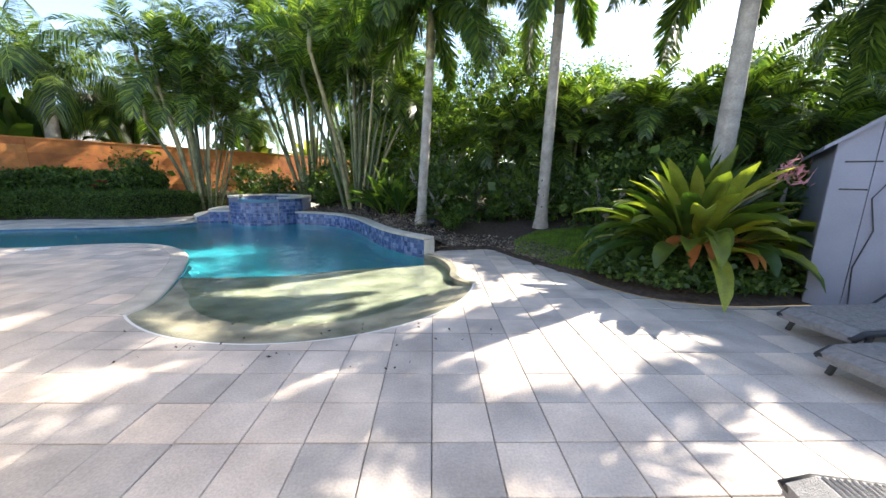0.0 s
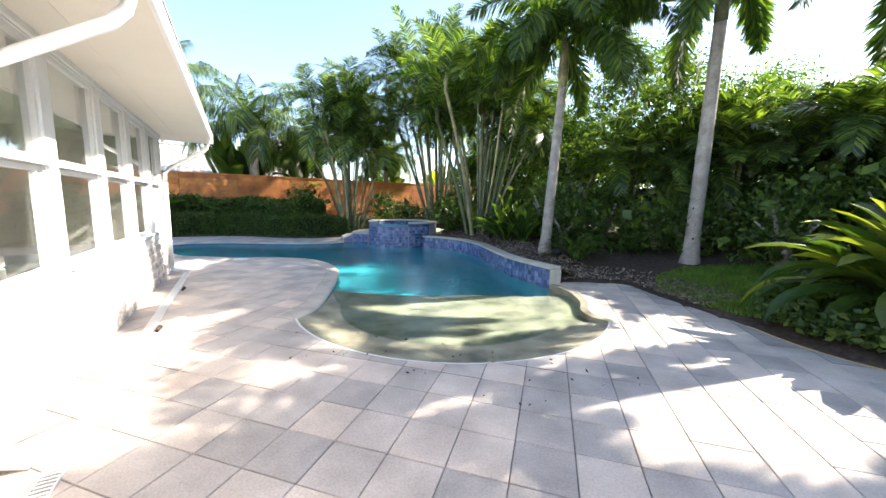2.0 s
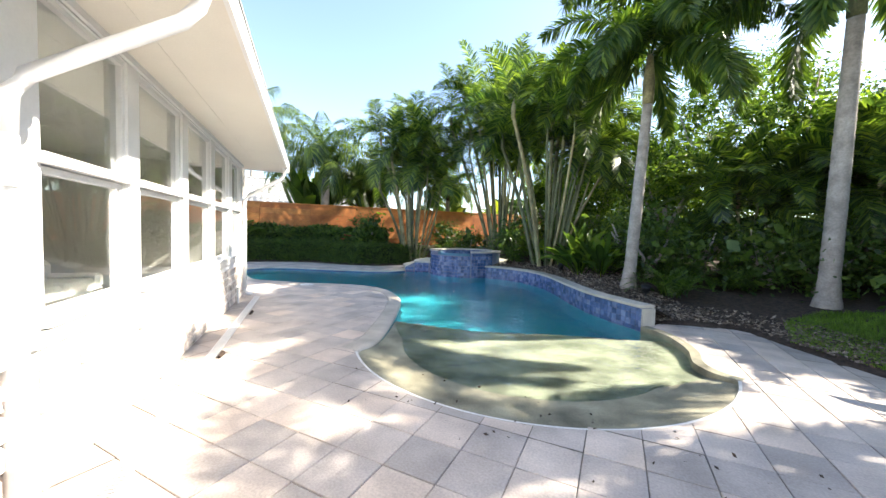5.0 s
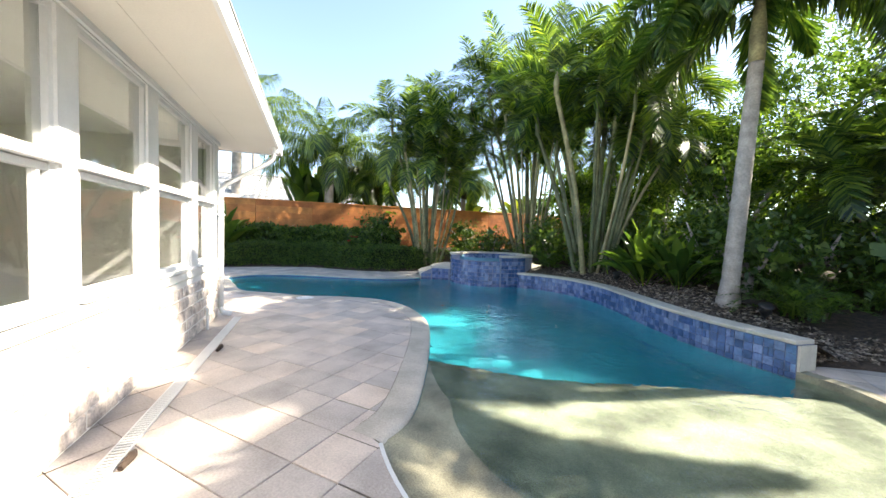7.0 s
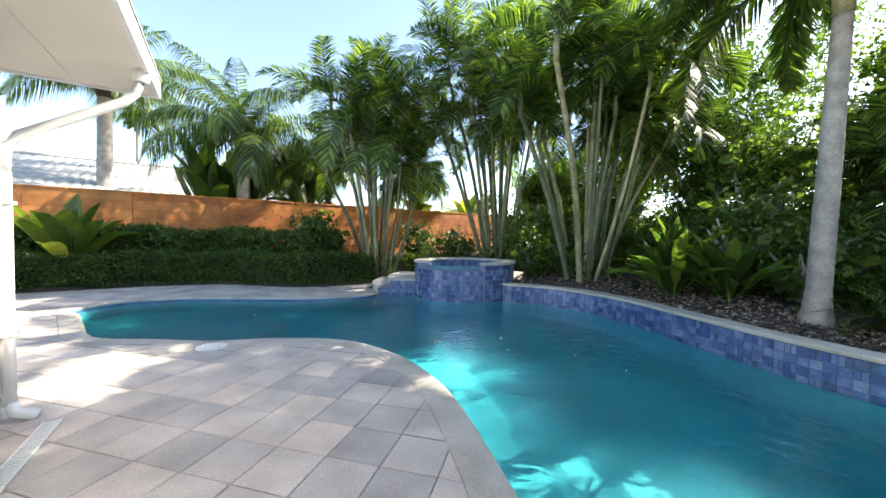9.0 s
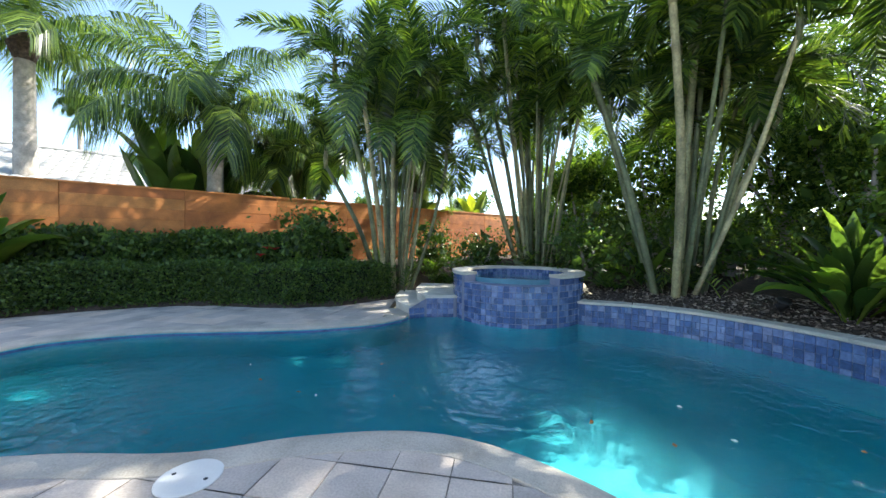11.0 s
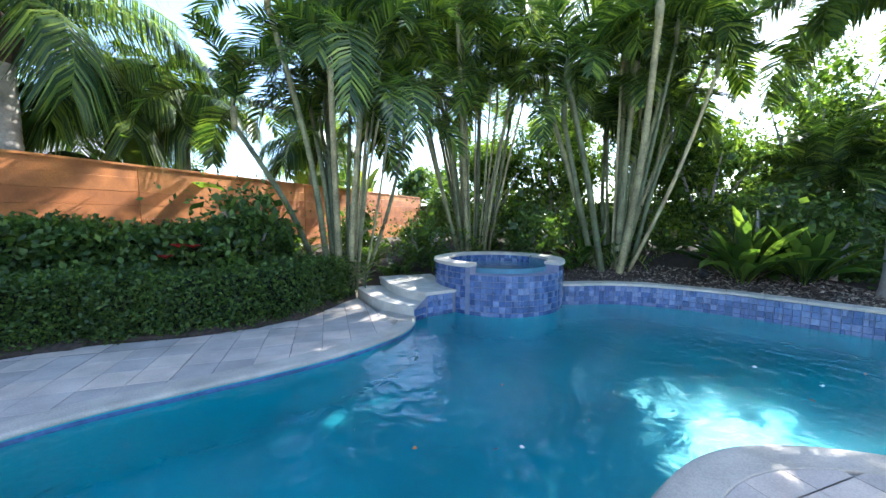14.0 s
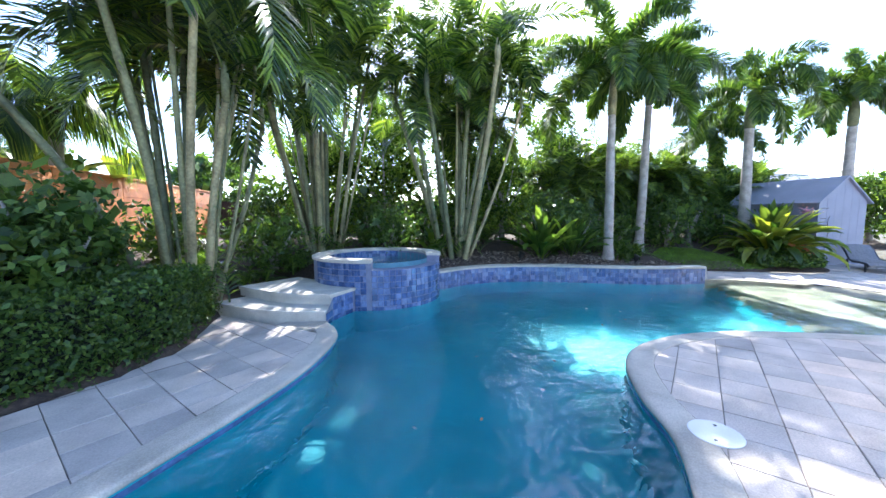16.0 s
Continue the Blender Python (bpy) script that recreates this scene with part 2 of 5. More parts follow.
def clip(poly, axis, value, keep_less):
    """The part of a flat polygon on one side of an axis line."""
    out = []
    for i in range(len(poly)):
        p, q = poly[i - 1], poly[i]
        a, b = (p[axis] <= value) == keep_less, (q[axis] <= value) == keep_less
        if a != b:
            t = (value - p[axis]) / (q[axis] - p[axis])
            out.append((p[0] + t * (q[0] - p[0]), p[1] + t * (q[1] - p[1])))
        if b:
            out.append(tuple(q))
    return out


def area(poly):
    p = np.array(poly)
    return 0.5 * abs(np.dot(p[:, 0], np.roll(p[:, 1], 1)) - np.dot(p[:, 1], np.roll(p[:, 0], 1)))


def sheet(name, poly, z, depth, mat):
    """A filled flat outline with a skirt, for slabs of any shape."""
    bm = bmesh.new()
    vs = [bm.verts.new((x, y, z)) for x, y in poly]
    es = [bm.edges.new((vs[i - 1], vs[i])) for i in range(len(vs))]
    bmesh.ops.triangle_fill(bm, edges=es, use_beauty=True, normal=(0, 0, 1))
    if depth:
        low = [bm.verts.new((x, y, z - depth)) for x, y in poly]
        for i in range(len(vs)):
            bm.faces.new((vs[i - 1], low[i - 1], low[i], vs[i]))
    me = bpy.data.meshes.new(name)
    bm.to_mesh(me)
    bm.free()
    me.materials.append(mat)
    return me


rng = np.random.default_rng(7)

# ---- plan ----
WATER_Z, WALL_Z = -0.09, 0.37
wall_line = curve_through([(0.66, 7.84), (-0.15, 8.75), (-0.72, 9.7), (-1.2, 10.7), (-1.75, 11.75), (-2.5, 12.6), (-3.3, 13.05), (-4.0, 13.2), (-4.35, 13.35)], 0.12)
spa_c, SPA_R, SPA_Z = np.array([-5.40, 14.07]), 1.42, 0.90
shore = curve_through([(-7.62, 12.98), (-7.7, 12.66), (-8.03, 12.2), (-8.82, 11.68), (-9.66, 11.34), (-10.46, 11.1), (-11.42, 10.78), (-12.12, 10.32), (-12.5, 9.8), (-12.35, 8.95), (-11.75, 8.7), (-10.85, 8.25), (-9.7, 7.74), (-8.7, 7.93), (-7.9, 8.1), (-7.2, 8.45), (-6.4, 8.68), (-5.7, 8.6), (-4.95, 8.2), (-4.25, 7.5), (-3.65, 6.5), (-3.2, 5.6), (-2.93, 5.0), (-2.80, 4.6), (-2.79, 4.22)], 0.12)
BEACH_C, BEACH_R = np.array([-1.0, 6.02]), 2.56
beach = np.array([BEACH_C + BEACH_R * np.array([math.cos(q), math.sin(q)]) for q in np.linspace(radians(225.3), radians(351), 40)])
notch = curve_through([tuple(beach[-1]), (1.3, 5.78), (1.16, 6.1), (1.18, 6.7), (1.0, 7.4), (0.66, 7.84)], 0.1)
pool_edge = np.concatenate([shore, beach, notch[1:-1]])

H_U, H_N = np.array([-0.7332, 0.6800]), np.array([0.6800, 0.7332])
HOUSE = Matrix(((H_U[0], H_N[0], 0, -2.62), (H_U[1], H_N[1], 0, 1.28), (0, 0, 1, 0), (0, 0, 0, 1)))


def house_xy(along, out):
    p = np.array([-2.62, 1.28]) + along * H_U + out * H_N
    return float(p[0]), float(p[1])


# ---- ground ----
bed_edge = curve_through([(0.98, 8.2), (2.15, 8.45), (2.55, 7.75), (2.95, 6.95), (3.35, 6.2), (3.62, 5.45), (4.1, 4.9), (5.0, 4.64), (6.2, 4.72), (9.0, 4.9)], 0.2)
hedge_edge = curve_through([(-16.5, 9.0), (-15.1, 10.9), (-13.7, 12.3), (-12.4, 12.9), (-11.0, 12.95), (-9.9, 13.3), (-9.2, 13.9), (-8.5, 14.9)], 0.2)
cop_out = np.concatenate([offset(shore[4:], -0.30)[:-1], beach[:1]])
deck = [tuple(p) for p in np.concatenate([cop_out, beach[1:], offset(notch, -0.05)[1:-1], bed_edge])]
deck += [(9, -6), house_xy(-6, -0.1), house_xy(6.75, -0.1), house_xy(6.75, -6), (-20, -1), (-20, 9.0)] + [tuple(p) for p in hedge_edge]
platform_edge = curve_through([(-7.9, 15.4), (-7.8, 14.4), (-7.62, 13.75), (-7.32, 13.28)], 0.12)
step_edge = curve_through([(-8.45, 15.2), (-8.25, 14.1), (-7.98, 13.45), (-7.62, 13.02)], 0.12)
pool_in = np.concatenate([pool_edge, wall_line, [(-4.1, 13.6), (-6.7, 13.8), (-7.3, 13.3)]])


def inside(poly, x, y):
    poly = np.asarray(poly)
    hit = np.zeros(np.shape(x), bool)
    for (x0, y0), (x1, y1) in zip(poly, np.roll(poly, -1, 0)):
        if y0 != y1:
            hit ^= ((y0 > y) != (y1 > y)) & (x < (x1 - x0) * (y - y0) / (y1 - y0) + x0)
    return hit


def away(line, x, y):
    """The distance of points from a line."""
    x, y = np.asarray(x, float), np.asarray(y, float)
    return np.min([np.hypot(x - px, y - py) for px, py in line], axis=0)


def soil_z(x, y):
    d = np.minimum(0.03 + 0.16 * away(bed_edge, x, y), 0.05 + 0.30 * away(hedge_edge, x, y))
    d = np.minimum(d, 0.31 + 0.17 * np.maximum(away(wall_line, x, y) - 0.3, 0))
    d = np.minimum(d, 0.02 + 0.22 * away([(-8.0, 13.7), (-8.2, 14.3), (-8.3, 14.9), (-7.7, 15.3), (-7.0, 15.3), (-7.6, 14.5)], x, y))
    return np.minimum(d, 0.8)


step = 0.28
xs, ys = np.arange(-34, 22, step), np.arange(2, 34, step)
gx, gy = np.meshgrid(xs, ys)
sz = soil_z(gx, gy) + 0.035 * (np.sin(gx * 7.3 + gy * 3.1) * np.sin(gy * 6.1 - gx * 2.2)) * (away(wall_line, gx, gy) > 0.4)
band_of_coping = inside(np.concatenate([shore, offset(shore, -0.34)[::-1]]), gx, gy) | (away(shore[6:], gx, gy) < 0.45)
on_deck, in_pool = inside(deck, gx, gy) | band_of_coping, inside(pool_in, gx, gy)
sz = np.where(on_deck, -0.12, sz)
gone = in_pool | (np.hypot(gx - spa_c[0], gy - spa_c[1]) < SPA_R + 0.05) | (on_deck & (gy < 6)) | ((gy < 8.0) & (gx < 1.2))
gone |= (gx > -8.5) & (gx < -6.5) & (gy > 12.8) & (gy < 15.1)
near = away(wall_line, gx, gy) < 0.33
gone |= near & (inside(np.concatenate([wall_line, offset(wall_line, -0.2)[::-1]]), gx, gy))
nx = len(xs)
keep = ~gone
faces = [(j * nx + i, j * nx + i + 1, (j + 1) * nx + i + 1, (j + 1) * nx + i) for j in range(len(ys) - 1) for i in range(nx - 1) if keep[j, i] and keep[j, i + 1] and keep[j + 1, i] and keep[j + 1, i + 1]]
tagged(part("ground_bed", Geo().add(np.stack([gx.ravel(), gy.ravel(), sz.ravel()], 1), faces), SOIL, smooth=True), "dark bark mulch bed under palms and shrubs", "garden bed", kind="structure")
strip = Geo().add(*band([at_z(offset(wall_line, -0.26), 0.33), np.c_[offset(wall_line, -0.8), soil_z(*offset(wall_line, -0.8).T) + 0.02]]))
strip.add(*band([at_z(bed_edge, 0.012), np.c_[offset(bed_edge, 0.45), soil_z(*offset(bed_edge, 0.45).T) + 0.015]]))
strip.add(*band([at_z(hedge_edge, 0.012), np.c_[offset(hedge_edge, 0.5), soil_z(*offset(hedge_edge, 0.5).T) + 0.015]]))
tagged(part("ground_mulch_edge", strip, SOIL), "bark mulch along the edges of the bed", "garden bed", kind="structure")
far = Geo().add([(-500, -500, -0.25), (500, -500, -0.25), (500, 2.2, -0.25), (-500, 2.2, -0.25), (-500, 33.5, 0.2), (500, 33.5, 0.2), (500, 500, 0.2), (-500, 500, 0.2), (-500, 2.2, 0.1), (-33.8, 2.2, 0.1), (-33.8, 33.5, 0.2), (21.5, 2.2, 0.1), (500, 2.2, 0.1), (21.5, 33.5, 0.2)], [(0, 1, 2, 3), (4, 5, 6, 7), (8, 9, 10, 4), (11, 12, 5, 13)])
tagged(part("ground", far, EARTH), "bare earth ground reaching to the horizon", "ground", kind="structure")

# ---- pool ----
xs, ys = np.arange(-13.6, 2.0, 0.13), np.arange(3.0, 14.4, 0.13)
gx, gy = np.meshgrid(xs, ys)
r = np.hypot(gx - BEACH_C[0], gy - BEACH_C[1])
beach_z = -0.012 - 0.115 * np.clip(BEACH_R - r, 0, 2.2) - 0.07 * np.clip(gy - 5.2, 0, 3)
edge = 6.0 + 0.33 * (gx + 3.3) - 0.06 * np.sin(gx * 2.2)
k = np.clip((gy - edge) / 0.8, 0, 1)
k = np.maximum(k, np.clip((-3.6 - gx) / 0.3, 0, 1))
k = k * k * (3 - 2 * k)
floor_z = beach_z * (1 - k) - 1.35 * k
floor_z = np.where((r > BEACH_R + 0.02) & (gy < 6.2) & (gx > -3.0), -0.06, floor_z)
nx = len(xs)
fl = Geo().add(np.stack([gx.ravel(), gy.ravel(), floor_z.ravel()], 1), [(j * nx + i, j * nx + i + 1, (j + 1) * nx + i + 1, (j + 1) * nx + i) for j in range(len(ys) - 1) for i in range(nx - 1)])
me = fl.mesh("pool_floor", PLASTER, True)
me.materials.append(BEACHM)
flat = k.ravel()
for p in me.polygons:
    p.material_index = 1 if flat[p.vertices[0]] < 0.3 else 0
tagged(part("pool_floor", me, PLASTER), "teal plaster pool floor with a sloping pebble beach entry", "pool floor", kind="structure")


def circle(radius, a0, a1, n=48):
    q = np.radians(np.linspace(a0, a1, n))
    return spa_c + radius * np.stack([np.cos(q), np.sin(q)], 1)


front = np.array([(-7.62, 13.0), (-7.3, 13.24), (-6.65, 13.42)])
g = Geo().add(*band([at_z(shore, -0.045), at_z(shore, -1.45)])).add(*band([at_z(wall_line, -0.12), at_z(wall_line, -1.45)]))
g.add(*band([at_z(circle(SPA_R + 0.003, 150, 345), -0.12), at_z(circle(SPA_R + 0.003, 150, 345), -1.45)])).add(*band([at_z(front, -0.12), at_z(front, -1.45)]))
tagged(part("pool_wall", g, PLASTER), "teal plaster wall of the pool", "pool wall", kind="structure")
g = Geo().add(*band([at_z(notch, -0.004), at_z(notch, -0.9)])).add(*band([at_z(notch, -0.004), at_z(offset(notch, -0.12), 0.006), at_z(offset(notch, -0.12), -0.1)]))
tagged(part("trim_beach_kerb", g, BEACHM), "curved plaster kerb beside the beach entry", "kerb", kind="structure")
water = part("water", sheet("water", [*[tuple(p) for p in pool_edge], *[tuple(p) for p in wall_line], (-4.1, 13.6), (-6.65, 13.6), (-7.3, 13.24)], WATER_Z, 0, WATER), WATER)
tagged(water, "clear turquoise pool water with small ripples", "water", kind="structure")
water.visible_shadow = False
g = Geo().add(*band([at_z(offset(beach, 0.0), 0.001), at_z(offset(beach, 0.03), -0.002)]))
tagged(part("trim_beach_line", g, PLASTIC), "thin white edge strip where the beach entry begins", "edge strip", kind="structure")
tagged(part("deck_slab", sheet("deck_slab", deck, -0.016, 0.15, JOINT), JOINT), "dark sand joints under the deck pavers", "deck slab", kind="structure")
cg = Geo()
prof = [(0.296, -0.05), (0.296, -0.002), (0.292, 0.004), (0.28, 0.005), (0.08, 0.005), (0.05, 0.004), (0.025, 0.0), (0.008, -0.01), (-0.002, -0.026), (0.0, -0.045), (0.01, -0.056), (0.03, -0.06), (0.10, -0.06)]
cg.add(*band([at_z(offset(shore, -o), z) for o, z in prof]))
foot = [(-7.60, 12.97), (-7.64, 13.06), (-8.0, 13.52), (-8.25, 13.5), (-8.2, 12.9), (-7.93, 12.86)]
tagged(part("trim_step_foot", sheet("trim_step_foot", foot, 0.009, 0.15, COPING), COPING), "cream stone fillet between coping and spa steps", "coping", kind="structure")
tagged(part("coping", cg, COPING, smooth=True), "cream bullnose coping round the pool edge", "coping", kind="structure")

waterline = offset(shore, 0.004)
tagged(part("trim_waterline", Geo().add(*band([at_z(waterline, -0.058), at_z(waterline, -0.125)])), BLUE), "narrow band of blue glass tiles under the coping", "tile band", kind="structure")

# raised wall, its cap, spa, steps
TILE = 0.117
tile_mesh = round_box(-TILE / 2 + 0.004, -TILE / 2 + 0.004, -0.004, TILE / 2 - 0.004, TILE / 2 - 0.004, 0.006, 0.004).mesh("glass_tile", BLUE)
half_mesh = round_box(-TILE / 4 + 0.003, -TILE / 2 + 0.004, -0.004, TILE / 4 - 0.003, TILE / 2 - 0.004, 0.006, 0.004).mesh("glass_tile_half", BLUE)


def face_tiles(parent, line, z0, z1, side=1.0, limit=999):
    """Square glass tiles on an upright curved face; side: +1 faces the left of the line."""
    seg = np.linalg.norm(np.diff(line, axis=0), axis=1)
    run = np.r_[0, np.cumsum(seg)]
    rows_n = int(round((z1 - z0) / TILE))
    for c in range(int(run[-1] / TILE)):
        s = (c + 0.5) * TILE
        x, y = np.interp(s, run, line[:, 0]), np.interp(s, run, line[:, 1])
        x1, y1 = np.interp(s + 0.01, run, line[:, 0]), np.interp(s + 0.01, run, line[:, 1])
        t = Vector((x1 - x, y1 - y, 0)).normalized() * (1 if side > 0 else -1)
        up, out = Vector((0, 0, 1)), Vector((-t.y, t.x, 0))
        for k2 in range(rows_n):
            tw = rng.normal(0, 0.012)
            lean = Matrix.Rotation(tw, 4, "Z") @ Matrix.Rotation(rng.normal(0, 0.015), 4, "X")
            m = Matrix(((-t.x, 0, out.x, x + out.x * 0.004), (-t.y, 0, out.y, y + out.y * 0.004), (0, 1, 0, z1 - (k2 + 0.5) * (z1 - z0) / rows_n), (0, 0, 0, 1))) @ lean
            if rng.random() < 0.2:
                for dx in (-TILE / 4, TILE / 4):
                    part("glass_tile", half_mesh, None, parent, m=m @ Matrix.Translation((dx, 0, rng.uniform(-0.001, 0.002))))
            else:
                part("glass_tile", tile_mesh, None, parent, m=m @ Matrix.Translation((0, 0, rng.uniform(-0.001, 0.002))))


g = Geo().add(*band([at_z(wall_line, -0.2), at_z(wall_line, WALL_Z - 0.055), at_z(offset(wall_line, -0.28), WALL_Z - 0.055), at_z(offset(wall_line, -0.28), -0.2)]))
e0, e1 = wall_line[0], offset(wall_line, -0.28)[0]
g.add([(*e0, -0.2), (*e1, -0.2), (*e1, WALL_Z - 0.055), (*e0, WALL_Z - 0.055)], [(0, 1, 2, 3)])
wall_raised = tagged(part("wall_raised", g, GROUT), "low raised pool wall faced in blue glass tiles", "wall", kind="structure")
# cap stones
seg = np.r_[0, np.cumsum(np.linalg.norm(np.diff(wall_line, axis=0), axis=1))]
cuts = np.linspace(0, seg[-1], 15)
for s0, s1 in zip(cuts[:-1], cuts[1:]):
    ss = np.linspace(s0 + 0.003, s1 - 0.003, 6)
    ln = np.stack([np.interp(ss, seg, wall_line[:, 0]), np.interp(ss, seg, wall_line[:, 1])], 1)
    z = WALL_Z + rng.normal(0, 0.002)
    rows_ = [at_z(offset(ln, 0.02), z - 0.05), at_z(offset(ln, 0.028), z - 0.015), at_z(offset(ln, 0.015), z), at_z(offset(ln, -0.285), z), at_z(offset(ln, -0.3), z - 0.012), at_z(offset(ln, -0.3), z - 0.055), at_z(offset(ln, 0.02), z - 0.05)]
    v, f = band(rows_)
    n6 = 6
    f += [tuple(a2 * n6 for a2 in range(6)), tuple(a2 * n6 + 5 for a2 in range(5, -1, -1))]
    part("cap_stone", Geo().add(v, f), STONE, wall_raised, "pale stone cap")
end = Geo()
d = (e1 - e0) / np.linalg.norm(e1 - e0)
o = np.array([d[1], -d[0]])
o = o if o @ np.array([1, -1]) > 0 else -o
p0, p1 = e0 + o * 0.004, e1 + o * 0.004
end.add([(*p0, -0.2), (*p1, -0.2), (*p1, WALL_Z - 0.06), (*p0, WALL_Z - 0.06), (*(p0 + o * 0.03), -0.2), (*(p1 + o * 0.03), -0.2), (*(p1 + o * 0.03), WALL_Z - 0.06), (*(p0 + o * 0.03), WALL_Z - 0.06)], [(4, 5, 6, 7), (0, 4, 7, 3), (1, 2, 6, 5), (3, 7, 6, 2)])
part("end_stone", end, STONE, wall_raised, "pale stone end panel")
face_tiles(wall_raised, wall_line, -0.14, WALL_Z - 0.06, 1.0)

spa = thing("spa", (*spa_c, 0), label="raised round spa in blue glass tiles with pale stone rim", category="spa")
A0, A1 = 221, 303
LIP = 0.70


def loc(line, z):
    return np.c_[line - spa_c, np.full(len(line), z)]


def ring_block(a0, a1, z_top, r0, r1, z_low, n=40):
    rows_ = [loc(circle(r1, a0, a1, n), z_low), loc(circle(r1, a0, a1, n), z_top), loc(circle(r0, a0, a1, n), z_top), loc(circle(r0, a0, a1, n), z_low)]
    v, f = band(rows_)
    return Geo().add(v, f + [(0, n, 2 * n, 3 * n), (n - 1, 4 * n - 1, 3 * n - 1, 2 * n - 1)])


part("body", ring_block(A1, A0 + 360, SPA_Z - 0.06, SPA_R - 0.28, SPA_R, -0.3, 72), GROUT, spa, "grey grout")
part("spillway", ring_block(A0, A1, LIP, SPA_R - 0.28, SPA_R, -0.3, 30), GROUT, spa, "lowered tiled spillway edge")
for q in np.linspace(A1, A0 + 360, 16)[:-1]:
    dq = (A0 + 360 - A1) / 15
    part("rim_stone", ring_block(q + 0.12, q + dq - 0.12, SPA_Z + rng.normal(0, 0.002), SPA_R - 0.31, SPA_R + 0.035, SPA_Z - 0.058, 8), STONE, spa, "pale stone rim")
g = Geo()
disc = circle(SPA_R - 0.28, 0, 360, 49)
g.add(*band([loc(disc, LIP + 0.1), loc(disc, -0.1)]))
n2 = 48
part("basin", g.add([*[(x, y, -0.1) for x, y, _ in loc(disc, 0)[:-1]]], [tuple(range(n2))]), material("spa_plaster", (0.08, 0.22, 0.30), 0.6, vary=0.2), spa, "blue grey plaster basin")
sw = part("spa_water", Geo().add(loc(disc, LIP - 0.015)[:-1], [tuple(range(n2))]), WATER, spa, "clear still water")
sw.visible_shadow = False
spa_line = circle(SPA_R, 168, 342, 60) - spa_c
face_tiles(spa, circle(SPA_R, 303, 342, 20) - spa_c, -0.14, SPA_Z - 0.065, -1.0)
face_tiles(spa, circle(SPA_R, 221, 303, 40) - spa_c, -0.14, LIP, -1.0)
face_tiles(spa, circle(SPA_R, 165, 221, 30) - spa_c, -0.14, SPA_Z - 0.065, -1.0)
g = Geo()
inner_line = circle(SPA_R - 0.285, 20, 170, 70) - spa_c
iv = [inner_line[i] for i in range(len(inner_line))]
for i in range(len(iv) - 1):
    for zz in (LIP - 0.02, LIP + 0.06):
        a2, b2 = iv[i] + (iv[i + 1] - iv[i]) * 0.04, iv[i] + (iv[i + 1] - iv[i]) * 0.96
        g.add([(*a2, zz), (*b2, zz), (*b2, zz + 0.075), (*a2, zz + 0.075)], [(0, 1, 2, 3)])
part("inner_tile_band", g, BLUE, spa, "row of small blue tiles")

steps = thing("spa_steps", (-7.6, 13.6, 0), label="two curved stone steps climbing from the deck to the spa", category="steps")


def step_block(line, closing, z0, z1, name, lab):
    poly = [*[tuple(p - np.array([-7.6, 13.6])) for p in line], *[(x + 7.6, y - 13.6) for x, y in closing]]
    part(name, sheet(name, poly, z1, z1 - z0, STONE), STONE, steps, lab)


step_block(step_edge, [(-7.3, 13.24), (-7.2, 15.2)], -0.1, 0.125, "lower_step_riser", "")
step_block(offset(step_edge, -0.025), [(-7.31, 13.24), (-7.2, 15.2)], 0.128, 0.185, "lower_tread", "")
step_block(platform_edge, [(-6.62, 13.44), (-6.62, 15.4)], 0.186, 0.31, "upper_step_riser", "")
step_block(offset(platform_edge, -0.025), [(-6.62, 13.40), (-6.62, 15.4)], 0.313, 0.37, "platform_slab", "")
part("pool_side", Geo().add(*band([np.c_[front + np.array([7.6, -13.6]), np.full(3, -0.2)], np.c_[front + np.array([7.6, -13.6]), [0.12, 0.31, 0.31]]])), GROUT, steps, "grey grout")
face_tiles(steps, (front[1:] - np.array([-7.6, 13.6])), -0.14, 0.31, -1.0)
face_tiles(steps, (front[:2] - np.array([-7.6, 13.6])), -0.14, 0.13, -1.0)

# ---- house ----
W0, W1 = -6.0, 6.75
BAYS = [(0.22, 1.28), (1.50, 2.66), (2.88, 3.99), (4.24, 5.32), (5.60, 6.50)]
SILL, RAIL, HEAD, SOFF = 1.00, 1.95, 2.93, 3.0
wall_h = tagged(part("wall_house", Geo().box(-0.24, -0.2, 0, W1, 0, SILL - 0.04), STUCCO, m=HOUSE), "white painted house wall under the windows", "wall", kind="structure")
edges_x = [-0.24] + [v for b_ in BAYS for v in b_] + [W1]
posts = thing("wall_posts", label="white painted posts and header between the windows", category="wall", kind="structure")
posts.matrix_basis = HOUSE
for x0, x1 in zip(edges_x[::2], edges_x[1::2]):
    part("post", Geo().box(x0, -0.16, SILL - 0.04, x1, 0, SOFF), TRIM, posts)
for x0, x1 in BAYS:
    part("header", Geo().box(x0, -0.16, HEAD, x1, -0.002, SOFF), TRIM, posts)
g = Geo().box(-1.6, -0.2, 2.9, -0.24, 0, SOFF).box(-6, -0.2, 0, -1.6, 0, SOFF).box(-1.6, -0.2, 0, -0.24, 0, 0.98)
tagged(part("wall_house_south", g, STUCCO, m=HOUSE), "white stucco house wall beside the brick base", "wall", kind="structure")
g = Geo().box(W1 - 0.2, -9, 0, W1, -0.2, SOFF).box(-6, -9, 0, W1 - 0.2, -8.8, SOFF).box(-6, -8.8, 0, -5.8, -0.2, SOFF)
tagged(part("wall_house_side", g, STUCCO, m=HOUSE), "white stucco side walls of the house", "wall", kind="structure")
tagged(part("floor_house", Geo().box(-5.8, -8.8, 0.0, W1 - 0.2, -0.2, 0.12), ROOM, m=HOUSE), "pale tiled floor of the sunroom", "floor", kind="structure")
